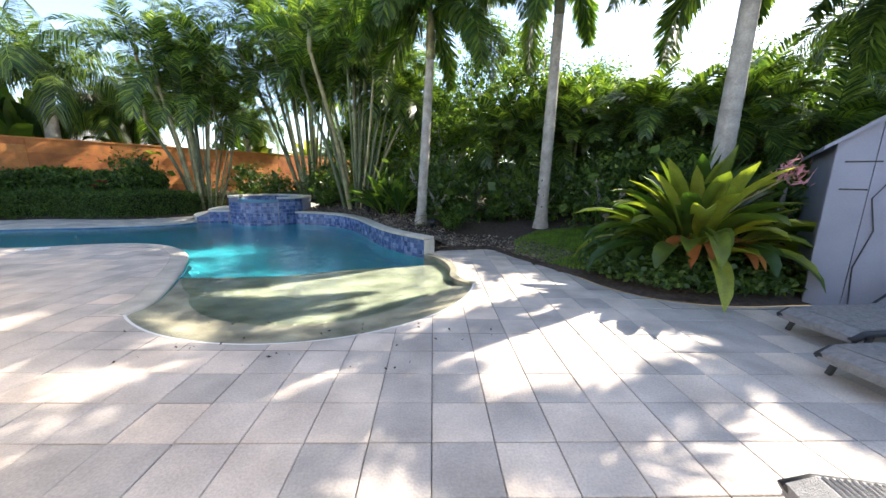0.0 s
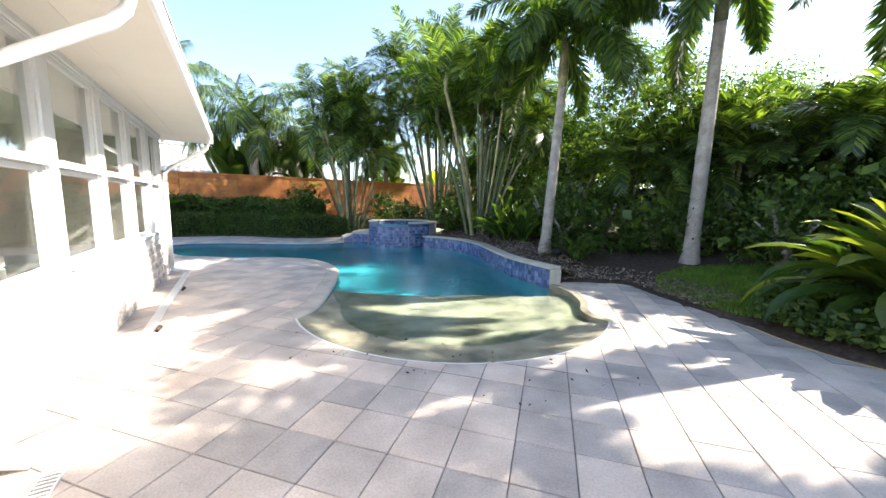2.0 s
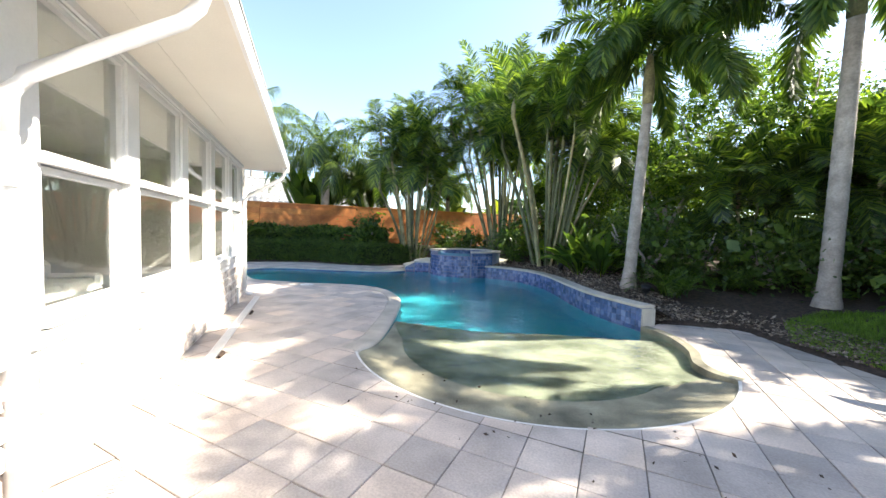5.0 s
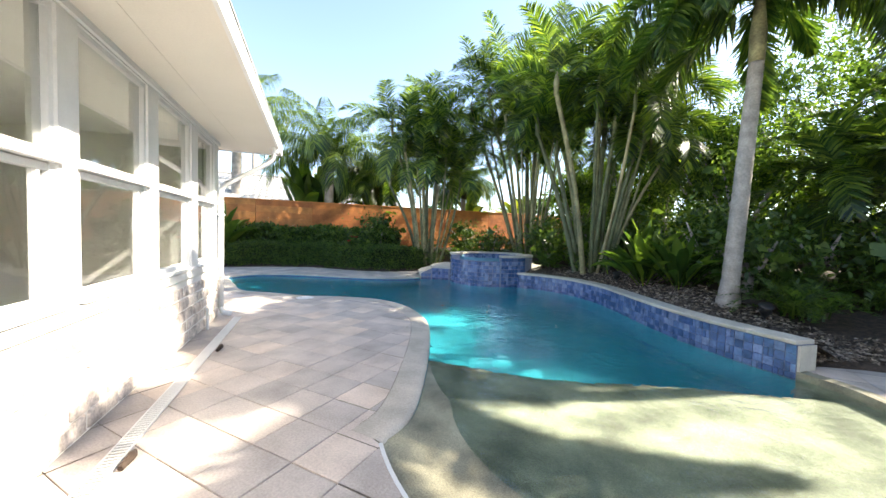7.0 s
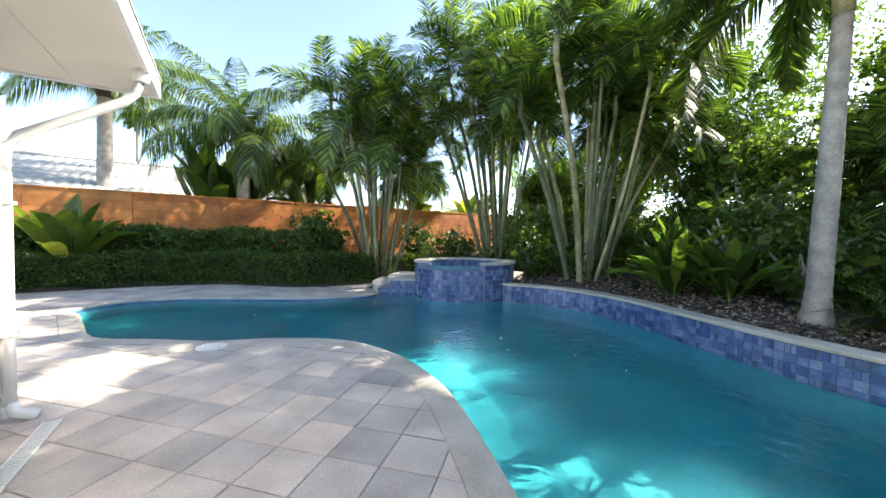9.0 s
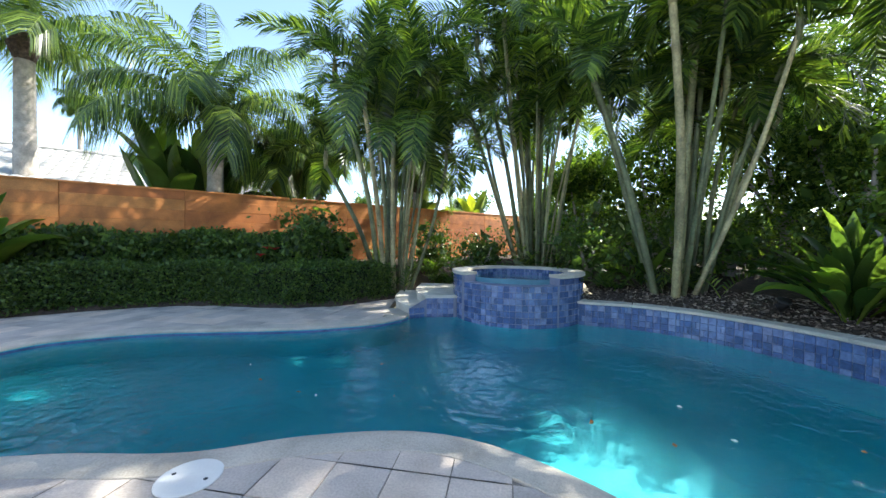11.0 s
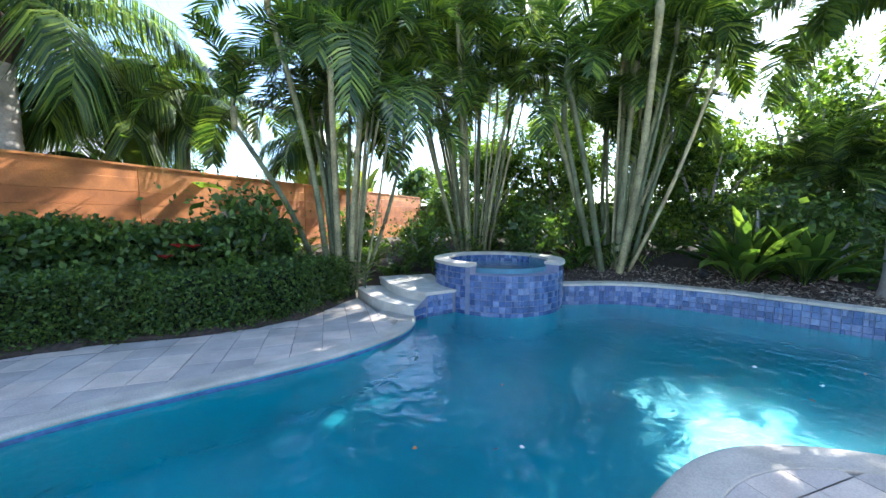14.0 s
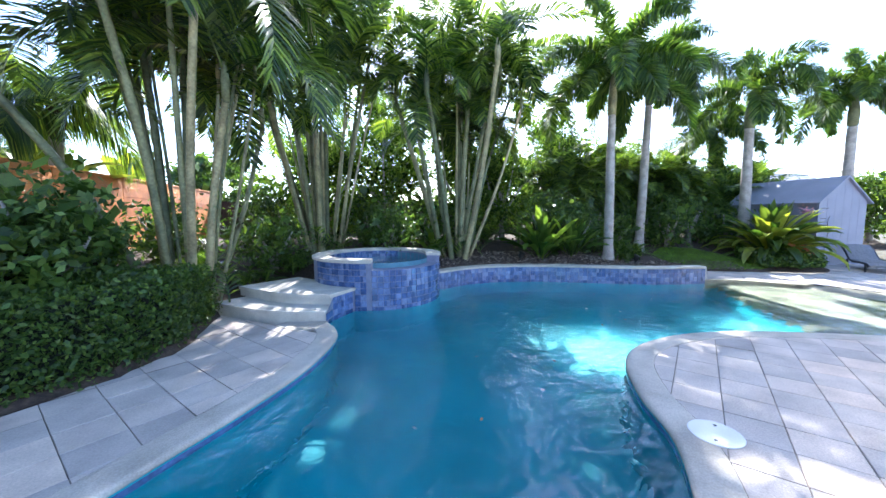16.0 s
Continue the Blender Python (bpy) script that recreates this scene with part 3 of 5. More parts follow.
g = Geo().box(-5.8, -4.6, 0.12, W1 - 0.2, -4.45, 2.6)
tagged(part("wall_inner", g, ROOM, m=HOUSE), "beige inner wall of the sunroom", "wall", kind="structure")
tagged(part("ceiling", Geo().box(-5.8, -8.8, 2.94, W1 - 0.2, -0.17, 2.98), TRIM, m=HOUSE), "white sunroom ceiling", "ceiling", kind="structure")
roof = thing("roof", label="low white roof with a deep overhanging soffit and fascia", category="roof", kind="structure")
roof.matrix_basis = HOUSE
part("soffit", Geo().box(-6.2, -9.4, SOFF, 7.3, 0.93, SOFF + 0.02), SOFFIT, roof)
g = Geo().box(-6.2, 0.93, SOFF - 0.02, 7.3, 0.965, SOFF + 0.17).box(7.3, -9.4, SOFF - 0.02, 7.335, 0.965, SOFF + 0.17)
part("fascia", g, TRIM, roof, "white fascia board")
part("roof_sheet", Geo().add([(-6.3, 0.975, SOFF + 0.18), (7.345, 0.975, SOFF + 0.18), (7.4, -4.5, SOFF + 1.0), (-6.3, -4.5, SOFF + 1.0), (-6.3, -9.5, SOFF + 0.18), (7.4, -9.5, SOFF + 0.18), (-6.3, 0.975, SOFF + 0.165), (7.345, 0.975, SOFF + 0.165)], [(0, 1, 2, 3), (3, 2, 5, 4), (6, 7, 1, 0)]), TRIM, roof)
part("cove_strip", Geo().box(-6.0, 0.004, SOFF - 0.06, W1, 0.03, SOFF - 0.002), TRIM, roof, "white strip under the soffit")
part("joint_cover", Geo().box(-6.0, 0.30, SOFF - 0.006, 7.2, 0.325, SOFF - 0.001), SOFFIT, roof)


def window(i, x0, x1):
    w = thing("window_%d" % i, label="white framed sunroom window with two clear panes", category="window", kind="structure")
    w.matrix_basis = HOUSE
    f = Geo().box(x0, -0.10, SILL, x0 + 0.045, -0.02, HEAD).box(x1 - 0.045, -0.10, SILL, x1, -0.02, HEAD)
    f.box(x0 + 0.045, -0.10, HEAD - 0.045, x1 - 0.045, -0.02, HEAD).box(x0 + 0.045, -0.10, SILL, x1 - 0.045, -0.02, SILL + 0.05)
    part("window_frame", f, TRIM, w)
    part("transom_rail", Geo().box(x0 - 0.03, -0.10, RAIL - 0.03, x1 + 0.03, 0.035, RAIL + 0.035).box(x0 + 0.045, -0.09, RAIL - 0.085, x1 - 0.045, -0.03, RAIL - 0.04), TRIM, w)
    part("sash_stile", Geo().box(x1 - 0.13, -0.085, SILL + 0.05, x1 - 0.10, -0.04, RAIL - 0.03), TRIM, w)
    part("window_sill", Geo().box(x0 - 0.04, -0.10, SILL - 0.035, x1 + 0.04, 0.05, SILL - 0.002), TRIM, w)
    for z0, z1 in ((SILL + 0.05, RAIL - 0.04), (RAIL + 0.035, HEAD - 0.045)):
        pane = part("pane", Geo().box(x0 + 0.045, -0.066, z0, x1 - 0.045, -0.060, z1), PANE, w)
        pane.visible_shadow = False


for i, (x0, x1) in enumerate(BAYS):
    window(i + 1, x0, x1)
w = thing("window_6", label="tall white framed window beside the brick base", category="window", kind="structure")
w.matrix_basis = HOUSE
part("window_frame", Geo().box(-1.6, -0.12, 0.98, -1.54, -0.02, 2.9).box(-0.29, -0.12, 0.98, -0.24, -0.02, 2.9).box(-1.54, -0.12, 2.85, -0.29, -0.02, 2.9).box(-1.54, -0.12, 0.98, -0.29, -0.02, 1.03), TRIM, w)
part("transom_rail", Geo().box(-1.54, -0.10, 1.89, -0.29, -0.03, 1.96), TRIM, w)
part("window_sill", Geo().box(-1.64, -0.018, 0.93, -0.22, 0.05, 0.975), TRIM, w)
for z0, z1 in ((1.03, 1.89), (1.96, 2.85)):
    part("pane", Geo().box(-1.54, -0.07, z0, -0.29, -0.062, z1), PANE, w).visible_shadow = False

# bricks on the lower wall
BH = 0.152
for x_from, x_to, z_to, prouder in ((0.12, 6.62, 0.84, 0.028), (-4.5, -0.02, 0.84, 0.05)):
    r_i = 0
    z = 0.02
    while z + BH <= z_to + 0.02:
        x = x_from - (0.2 if r_i % 2 else 0.0)
        while x < x_to:
            w_ = rng.uniform(0.28, 0.46)
            a2, b2 = max(x, x_from), min(x + w_, x_to)
            if b2 - a2 > 0.06:
                part("brick", round_box(a2 + 0.011, -0.01, z + 0.013, b2 - 0.011, prouder + rng.uniform(-0.010, 0.014), z + BH - 0.013, 0.014).mesh("brick", BRICK), None, wall_h if x_from > 0 else bpy.data.objects["wall_house_south"])
            x += w_
        z += BH
        r_i += 1
part("mortar", Geo().box(0.11, 0.001, 0.01, 6.63, 0.014, 0.84), STUCCO, wall_h, "white painted mortar")
part("mortar", Geo().box(-4.5, 0.001, 0.01, -0.02, 0.006, 0.84), MORTAR, bpy.data.objects["wall_house_south"], "pale mortar")
part("ledge", Geo().box(0.1, 0.004, 0.86, 6.64, 0.032, 0.95), STUCCO, wall_h, "white ledge over the bricks")
part("ledge", Geo().box(-4.5, 0.002, 0.78 + 0.075, -0.02, 0.07, 0.90), STUCCO, bpy.data.objects["wall_house_south"])


def downspout(along, name_label):
    d_ = thing("downspout", label=name_label, category="downspout")
    d_.matrix_basis = HOUSE @ Matrix.Translation((along, 0, 0))
    part("pipe", Geo().tube([(0, 0.90, 2.93), (0, 0.86, 2.80), (0, 0.78, 2.70), (0, 0.14, 2.30), (0, 0.07, 2.20), (0, 0.06, 2.0)], [0.042] * 6, 8).tube([(0, 0.06, 2.0), (0, 0.06, 0.14)], [0.045, 0.045], 8).tube([(0, 0.06, 0.16), (0, 0.09, 0.07), (0, 0.22, 0.03)], [0.045, 0.045, 0.05], 8), TRIM, d_, smooth=True)
    for z in (0.7, 1.75):
        part("strap", Geo().box(-0.06, 0.002, z, 0.06, 0.11, z + 0.025), TRIM, d_)
    part("outlet", Geo().tube([(0, 0.90, 2.90), (0, 0.90, 3.0)], [0.06, 0.075], 10), TRIM, d_)


downspout(-0.12, "white metal downspout bent from the eave to the corner post")
downspout(6.66, "white metal downspout bent from the eave to the far corner")

drain = thing("channel_drain", label="white slotted channel drain set in the deck beside the house", category="drain")
drain.matrix_basis = HOUSE
part("channel", Geo().box(-3.5, 0.30, 0.001, 6.5, 0.40, 0.006), DARKM, drain, "dark channel")
g = Geo().box(-3.5, 0.292, 0.001, 6.5, 0.302, 0.014).box(-3.5, 0.398, 0.001, 6.5, 0.408, 0.014)
x = -3.5
while x < 6.5:
    g.box(x, 0.302, 0.006, x + 0.019, 0.398, 0.013)
    x += 0.036
tagged(part("grate", g, PLASTIC, drain), kind="stuff")
for x, y in ((2.3, 0.45), (4.6, 0.46)):
    lump = Geo().tube([(0, 0, 0.0), (0.1, 0.02, 0.02), (0.2, 0.0, 0.0)], [0.02, 0.03, 0.01], 6)
    tagged(part("leaf_litter", lump, SOIL, m=HOUSE @ Matrix.Translation((x, y, 0.02))), "small heap of brown dead leaves on the deck", "leaf litter")
pv = thing("tap_pipe", label="short white standpipe against the house wall", category="pipe")
pv.matrix_basis = HOUSE @ Matrix.Translation((5.75, 0.08, 0))
part("pipe", Geo().tube([(0, 0, 0.0), (0, 0, 0.3)], [0.02, 0.02], 8), PLASTIC, pv)
part("cap", Geo().tube([(0, 0, 0.3), (0, 0, 0.33)], [0.028, 0.024], 8), PLASTIC, pv)

# sunroom things seen through the glass
lamp = thing("table_lamp", label="table lamp with a pale drum shade on a side table", category="lamp")
lamp.matrix_basis = HOUSE @ Matrix.Translation((2.1, -1.6, 0.72))
part("base", Geo().tube([(0, 0, 0), (0, 0, 0.04), (0, 0, 0.3), (0, 0, 0.55)], [0.1, 0.09, 0.05, 0.015], 12), DARKM, lamp, smooth=True)
part("shade", Geo().tube([(0, 0, 0.5), (0, 0, 0.85)], [0.24, 0.17], 18, False), PLASTIC, lamp, smooth=True)
tb = thing("side_table", label="small dark wooden side table in the sunroom", category="table")
tb.matrix_basis = HOUSE @ Matrix.Translation((2.1, -1.6, 0.12))
part("tabletop", round_box(-0.3, -0.3, 0.56, 0.3, 0.3, 0.6, 0.01), DARKM, tb)
for lx in (-0.26, 0.26):
    for ly in (-0.26, 0.26):
        part("leg", Geo().box(lx - 0.02, ly - 0.02, 0, lx + 0.02, ly + 0.02, 0.56), DARKM, tb)
sofa = thing("sofa", label="white upholstered sofa facing the windows", category="sofa")
sofa.matrix_basis = HOUSE @ Matrix.Translation((4.2, -2.3, 0.12))
part("base", round_box(-1.0, -0.45, 0.08, 1.0, 0.45, 0.42, 0.05), PLASTIC, sofa)
part("backrest", round_box(-1.0, -0.45, 0.42, 1.0, -0.2, 0.85, 0.08), PLASTIC, sofa)
for sx in (-1.0, 0.82):
    part("armrest", round_box(sx, -0.45, 0.42, sx + 0.18, 0.45, 0.62, 0.05), PLASTIC, sofa)
for sx in (-0.8, 0.02):
    part("seat_cushion", round_box(sx, -0.19, 0.425, sx + 0.78, 0.44, 0.55, 0.05), STUCCO, sofa)

# ---- fences and neighbours ----
F0, FC = np.array([-16.3, 12.2]), np.array([-4.0, 26.6])
fu = (FC - F0) / np.linalg.norm(FC - F0)
FENCE = Matrix(((fu[0], -fu[1], 0, F0[0]), (fu[1], fu[0], 0, F0[1]), (0, 0, 1, 0), (0, 0, 0, 1)))
LEN = float(np.linalg.norm(FC - F0))
fence = thing("fence_orange", label="tall orange stained fence of wide horizontal boards", category="fence", kind="structure")
fence.matrix_basis = FENCE
x = -14.0
while x < LEN:
    part("post", Geo().box(x - 0.06, 0.045, 0.2, x + 0.06, 0.16, 2.86), FENCEM, fence)
    z = 0.3
    while z < 2.8:
        h = 0.29
        part("board", round_box(x + 0.003, rng.uniform(-0.006, 0.004), z, min(x + 2.4, LEN) - 0.003, 0.04, z + h - 0.001, 0.008).mesh("board", FENCEM), None, fence)
        z += h
    x += 2.4
part("top_rail", Geo().box(-14.0, -0.03, 2.86, LEN, 0.17, 2.90), FENCEM, fence)
DK = Matrix(((0.7332, 0.68, 0, FC[0]), (-0.68, 0.7332, 0, FC[1]), (0, 0, 1, 0), (0, 0, 0, 1)))
fence2 = thing("fence_dark", label="weathered dark fence of upright boards behind the shrubs", category="fence", kind="structure")
fence2.matrix_basis = DK
for i in range(150):
    x = i * 0.2
    part("board", Geo().box(x + 0.001, rng.uniform(-0.01, 0.01), 0.1, x + 0.199, 0.03, 2.45 + rng.uniform(-0.012, 0.012)).mesh("board", DARKFENCE), None, fence2)
part("rail", Geo().box(0, 0.035, 0.6, 30, 0.08, 0.7).box(0, 0.035, 1.9, 30, 0.08, 2.0), DARKFENCE, fence2)


def tiled_roof_house(name, m, length, depth, eave, ridge, label, wall_mat, roof_mat):
    h = thing(name, label=label, category="house")
    h.matrix_basis = m
    part("wall", Geo().box(0, 0, -0.2, length, depth, eave), wall_mat, h)
    g = Geo()
    n = int(length / 0.33)
    xs_ = np.linspace(-0.5, length + 0.5, n * 4 + 1)
    wave = eave + 0.05 * np.abs(np.sin(np.pi * np.arange(n * 4 + 1) / 4))
    up = wave + (ridge - eave)
    rows_ = [np.c_[xs_, np.full_like(xs_, -0.5), wave - 0.1]]
    steps_n = 9
    for k_ in range(1, steps_n + 1):
        t_ = k_ / steps_n
        y_ = -0.5 + t_ * (depth / 2 + 0.5)
        zz = wave - 0.1 + t_ * (ridge - eave + 0.1)
        rows_ += [np.c_[xs_, np.full_like(xs_, y_ - 0.001), zz - 0.03], np.c_[xs_, np.full_like(xs_, y_), zz]]
    rows_.append(np.c_[xs_, np.full_like(xs_, depth + 0.5), wave - 0.1])
    g.add(*band(rows_))
    part("roof", g, roof_mat, h, "white tiled roof")
    part("ridge_cap", Geo().tube([(-0.5, depth / 2, ridge + 0.03), (length + 0.5, depth / 2, ridge + 0.03)], [0.09, 0.09], 8), roof_mat, h)
    part("fascia", Geo().box(-0.5, -0.53, eave - 0.25, length + 0.5, -0.5, eave - 0.05), TRIM, h)
    for x_ in np.arange(1.5, length - 1, 3.2):
        win = part("window", Geo().box(x_, -0.02, eave - 1.7, x_ + 1.2, 0.02, eave - 0.6), TRIM, h)
        part("pane", Geo().box(x_ + 0.06, -0.03, eave - 1.64, x_ + 1.14, -0.021, eave - 0.66), DARKM, win)


tiled_roof_house("neighbour_house", FENCE @ Matrix.Translation((-9, 4.0, 0)), 17, 11, 3.0, 5.2, "white single storey house with a pale barrel tiled roof", STUCCO, ROOFT)
tiled_roof_house("neighbour_house", Matrix(((0.7332, 0.68, 0, 15.0), (-0.68, 0.7332, 0, 9.0), (0, 0, 1, 0), (0, 0, 0, 1))), 16, 9, 2.9, 4.9, "white house with a grey tiled roof beyond the garden hedge", STUCCO, ROOFT)

# shed
shed = thing("garden_shed", label="grey painted gable shed of upright panels beside the patio", category="shed")
shed.matrix_basis = Matrix(((0.7332, 0.68, 0, 6.1), (-0.68, 0.7332, 0, 4.8), (0, 0, 1, 0), (0, 0, 0, 1)))
for i in range(6):
    x0, x1 = i * 0.36, (i + 1) * 0.36
    top = lambda x: 2.2 + 0.75 * min(x, 2.16 - x)
    part("panel", Geo().add([(x0 + 0.004, 0, 0), (x1 - 0.004, 0, 0), (x1 - 0.004, 0, top(x1)), (x0 + 0.004, 0, top(x0)), (x0 + 0.004, 0.04, 0), (x1 - 0.004, 0.04, 0), (x1 - 0.004, 0.04, top(x1)), (x0 + 0.004, 0.04, top(x0))], [(0, 1, 2, 3), (0, 4, 5, 1), (1, 5, 6, 2), (0, 3, 7, 4), (4, 7, 6, 5)]), METALS, shed)
part("wall", Geo().box(0.0, 0.05, 0, 0.05, 3, 2.2).box(2.11, 0.05, 0, 2.16, 3, 2.2).box(0.05, 2.95, 0, 2.11, 3, 2.2), METALS, shed)
part("roof", Geo().add([(-0.12, -0.1, 2.11), (1.08, -0.1, 3.01), (2.28, -0.1, 2.11), (-0.12, 3.1, 2.11), (1.08, 3.1, 3.01), (2.28, 3.1, 2.11), (-0.12, -0.1, 2.16), (1.08, -0.1, 3.07), (2.28, -0.1, 2.16), (-0.12, 3.1, 2.16), (1.08, 3.1, 3.07), (2.28, 3.1, 2.16)], [(0, 1, 4, 3), (1, 2, 5, 4), (6, 9, 10, 7), (7, 10, 11, 8), (0, 6, 7, 1), (1, 7, 8, 2), (0, 3, 9, 6), (2, 8, 11, 5)]), METALS, shed, "grey roof sheet")
part("hinge", Geo().box(0.1, -0.012, 1.95, 0.42, -0.001, 1.97).box(0.1, -0.012, 1.6, 0.35, -0.001, 1.62), DARKM, shed, "black strap hinges")
part("cable", Geo().tube([(0.5, -0.02, 1.7), (0.4, -0.02, 1.5), (0.48, -0.02, 1.1), (0.38, -0.02, 0.6), (0.42, -0.02, 0.1)], [0.008] * 5, 5), DARKM, shed, "loose dark cable")


# ---- loungers ----
def lounger():
    l_ = thing("sun_lounger", label="dark wicker sun lounger on the pale patio", category="sun lounger", group="patio loungers")
    prof_ = [(0.0, 0.22), (0.12, 0.28), (0.5, 0.285), (1.0, 0.27), (1.25, 0.30), (1.6, 0.54), (1.95, 0.72)]
    rows_, low = [], []
    for x_, z_ in prof_:
        ys_ = np.linspace(-0.33, 0.33, 9)
        rows_.append(np.c_[np.full(9, x_), ys_, z_ + 0.02 * np.cos(ys_ * 4.0)])
        low.append(np.c_[np.full(9, x_), ys_, np.full(9, z_ - 0.06)])
    v, f = band(rows_)
    v2, f2 = band(low)
    part("seat", Geo().add(v, f).add(v2, f2).add(*band([np.array([r_[0] for r_ in rows_]), np.array([r_[0] for r_ in low])])).add(*band([np.array([r_[-1] for r_ in rows_]), np.array([r_[-1] for r_ in low])])).add(*band([rows_[0], low[0]])), WICKER, l_, smooth=False)
    for y_ in (-0.33, 0.33):
        part("side_rail", Geo().tube([(x_, y_, z_ - 0.03) for x_, z_ in prof_], [0.035] * 7, 8), DARKM, l_, smooth=True)
        for x_ in (0.25, 1.45):
            part("leg", Geo().tube([(x_, y_ * 0.95, 0.26), (x_ - 0.1, y_, 0.0)], [0.03, 0.025], 8), DARKM, l_)
    ws = Geo()
    for x_ in np.arange(0.14, 1.22, 0.03):
        ws.tube([(x_, -0.32, 0.292), (x_, 0, 0.309), (x_, 0.32, 0.292)], [0.008] * 3, 4, False)
    tagged(part("woven_strands", ws, WICKER, l_), kind="stuff")
    return l_


lg = lounger()
lg.matrix_basis = pose(4.85, 3.55, 0, 0, 0, 5)
copy_thing(lg, pose(4.25, 2.6, 0, 0, 0, 5))
copy_thing(lg, pose(2.5, 1.28, 0, 0, 0, -12))

lid = thing("skimmer_lid", (-7.64, 7.84, 0.002), label="round white skimmer lid set flush in the deck", category="skimmer lid")
part("lid", Geo().tube([(0, 0, 0), (0, 0, 0.006), (0, 0, 0.009)], [0.19, 0.19, 0.18], 32), PLASTIC, lid)
for q in (0.0, math.pi):
    part("finger_hole", Geo().tube([(0.12 * math.cos(q), 0.12 * math.sin(q), 0.0085), (0.12 * math.cos(q), 0.12 * math.sin(q), 0.0105)], [0.014, 0.014], 10), DARKM, lid)


# ---- plants ----
def blades(pos, size, aspect=0.45, flat=0.0):
    """Arrays for pointed leaves at random turns; flat draws them towards level."""
    n = len(pos)
    d = rng.normal(size=(n, 3))
    d[:, 2] *= 1 - flat
    d /= np.linalg.norm(d, axis=1)[:, None]
    u = rng.normal(size=(n, 3))
    s = np.cross(d, u)
    s /= np.linalg.norm(s, axis=1)[:, None] + 1e-9
    L = (size * rng.uniform(0.6, 1.3, n))[:, None]
    a2 = pos - d * L * 0.5
    c2 = pos + d * L * 0.5
    b1, b2 = pos + s * L * aspect * 0.5 - d * L * 0.05, pos - s * L * aspect * 0.5 - d * L * 0.05
    v = np.stack([a2, b1, c2, b2], 1).reshape(-1, 3)
    return v, [(4 * i, 4 * i + 1, 4 * i + 2, 4 * i + 3) for i in range(n)]


def frond_arrays(length, a0, a1, pairs, leaf, width, vee=0.6, droop=0.5, ring=False):
    """One pinnate frond along +x, bending from angle a0 to a1 (degrees up), with leaflets."""
    n = 12
    t = np.linspace(0, 1, n)
    ang = np.radians(a0 + (a1 - a0) * t**1.2)
    p = np.c_[np.r_[0, np.cumsum(np.cos(ang[:-1]))], np.zeros(n), np.r_[0, np.cumsum(np.sin(ang[:-1]))]] * length / (n - 1)
    V, F, k_ = [], [], 0
    w = 0.018 * (1 - 0.8 * t)
    st = np.concatenate([p + np.c_[np.zeros(n), w, np.zeros(n)], p - np.c_[np.zeros(n), w, np.zeros(n)]])
    V.append(st)
    F += [(i, i + 1, n + i + 1, n + i) for i in range(n - 1)]
    k_ += 2 * n
    ts = np.linspace(0.14, 1.0, pairs)
    for s_ in (-1, 1):
        tt = np.clip(ts + rng.normal(0, 0.006, pairs), 0, 1)
        base = np.stack([np.interp(tt, t, p[:, c]) for c in range(3)], 1)
        an = np.interp(tt, t, ang)
        fwd = np.stack([np.cos(an), 0 * an, np.sin(an)], 1)
        upv = np.stack([-np.sin(an), 0 * an, np.cos(an)], 1)
        side = np.zeros((pairs, 3))
        side[:, 1] = s_
        L = leaf * np.sin(np.pi * np.clip(0.12 + 0.8 * tt, 0, 1)) ** 0.7 * rng.uniform(0.85, 1.1, pairs)
        va = rng.uniform(-1.6, 1.6, pairs) if ring else vee + rng.normal(0, 0.12, pairs)
        d = side * np.cos(va)[:, None] + upv * np.sin(va)[:, None] + fwd * (0.45 + 0.5 * tt)[:, None]
        d /= np.linalg.norm(d, axis=1)[:, None]
        mid = base + d * L[:, None] * 0.5
        mid[:, 2] -= droop * L * 0.08
        tip = base + d * L[:, None]
        tip[:, 2] -= droop * L * 0.45
        wd = np.cross(d, upv)
        wd /= np.linalg.norm(wd, axis=1)[:, None] + 1e-9
        wd *= width / 2
        v = np.stack([base + wd * 0.5, base - wd * 0.5, mid - wd, mid + wd, tip], 1).reshape(-1, 3)
        V.append(v)
        for i in range(pairs):
            q = k_ + 5 * i
            F += [(q, q + 1, q + 2, q + 3), (q + 3, q + 2, q + 4)]
        k_ += 5 * pairs
    return np.concatenate(V), F


def crown(fronds, at, length, pairs, leaf, width, rise=(70, 5), fall=(20, -70), **kw):
    g = Geo()
    spin = rng.uniform(0, 360)
    for i in range(fronds):
        t = i / max(1, fronds - 1)
        a0 = rise[0] + (rise[1] - rise[0]) * t + rng.normal(0, 6)
        a1 = fall[0] + (fall[1] - fall[0]) * t + rng.normal(0, 10)
        v, f = frond_arrays(length * rng.uniform(0.85, 1.1), a0, a1, pairs, leaf, width, **kw)
        m = Matrix.Rotation(radians(spin + i * 137.5), 3, "Z") @ Matrix.Rotation(rng.normal(0, 0.15), 3, "X")
        g.add(v @ np.array(m).T + np.array(at), f)
    return g


def ringed_trunk(pts, radii, every=0.16):
    """A palm trunk with faint leaf-scar rings."""
    pts, radii = np.array(pts, float), np.array(radii, float)
    run = np.r_[0, np.cumsum(np.linalg.norm(np.diff(pts, axis=0), axis=1))]
    s = np.arange(0, run[-1], every / 3)
    p = np.stack([np.interp(s, run, pts[:, c]) for c in range(3)], 1)
    r_ = np.interp(s, run, radii) * np.where(np.arange(len(s)) % 3 == 0, 1.035, 1.0) * rng.uniform(0.99, 1.01, len(s))
    return Geo().tube(p, r_, 14)


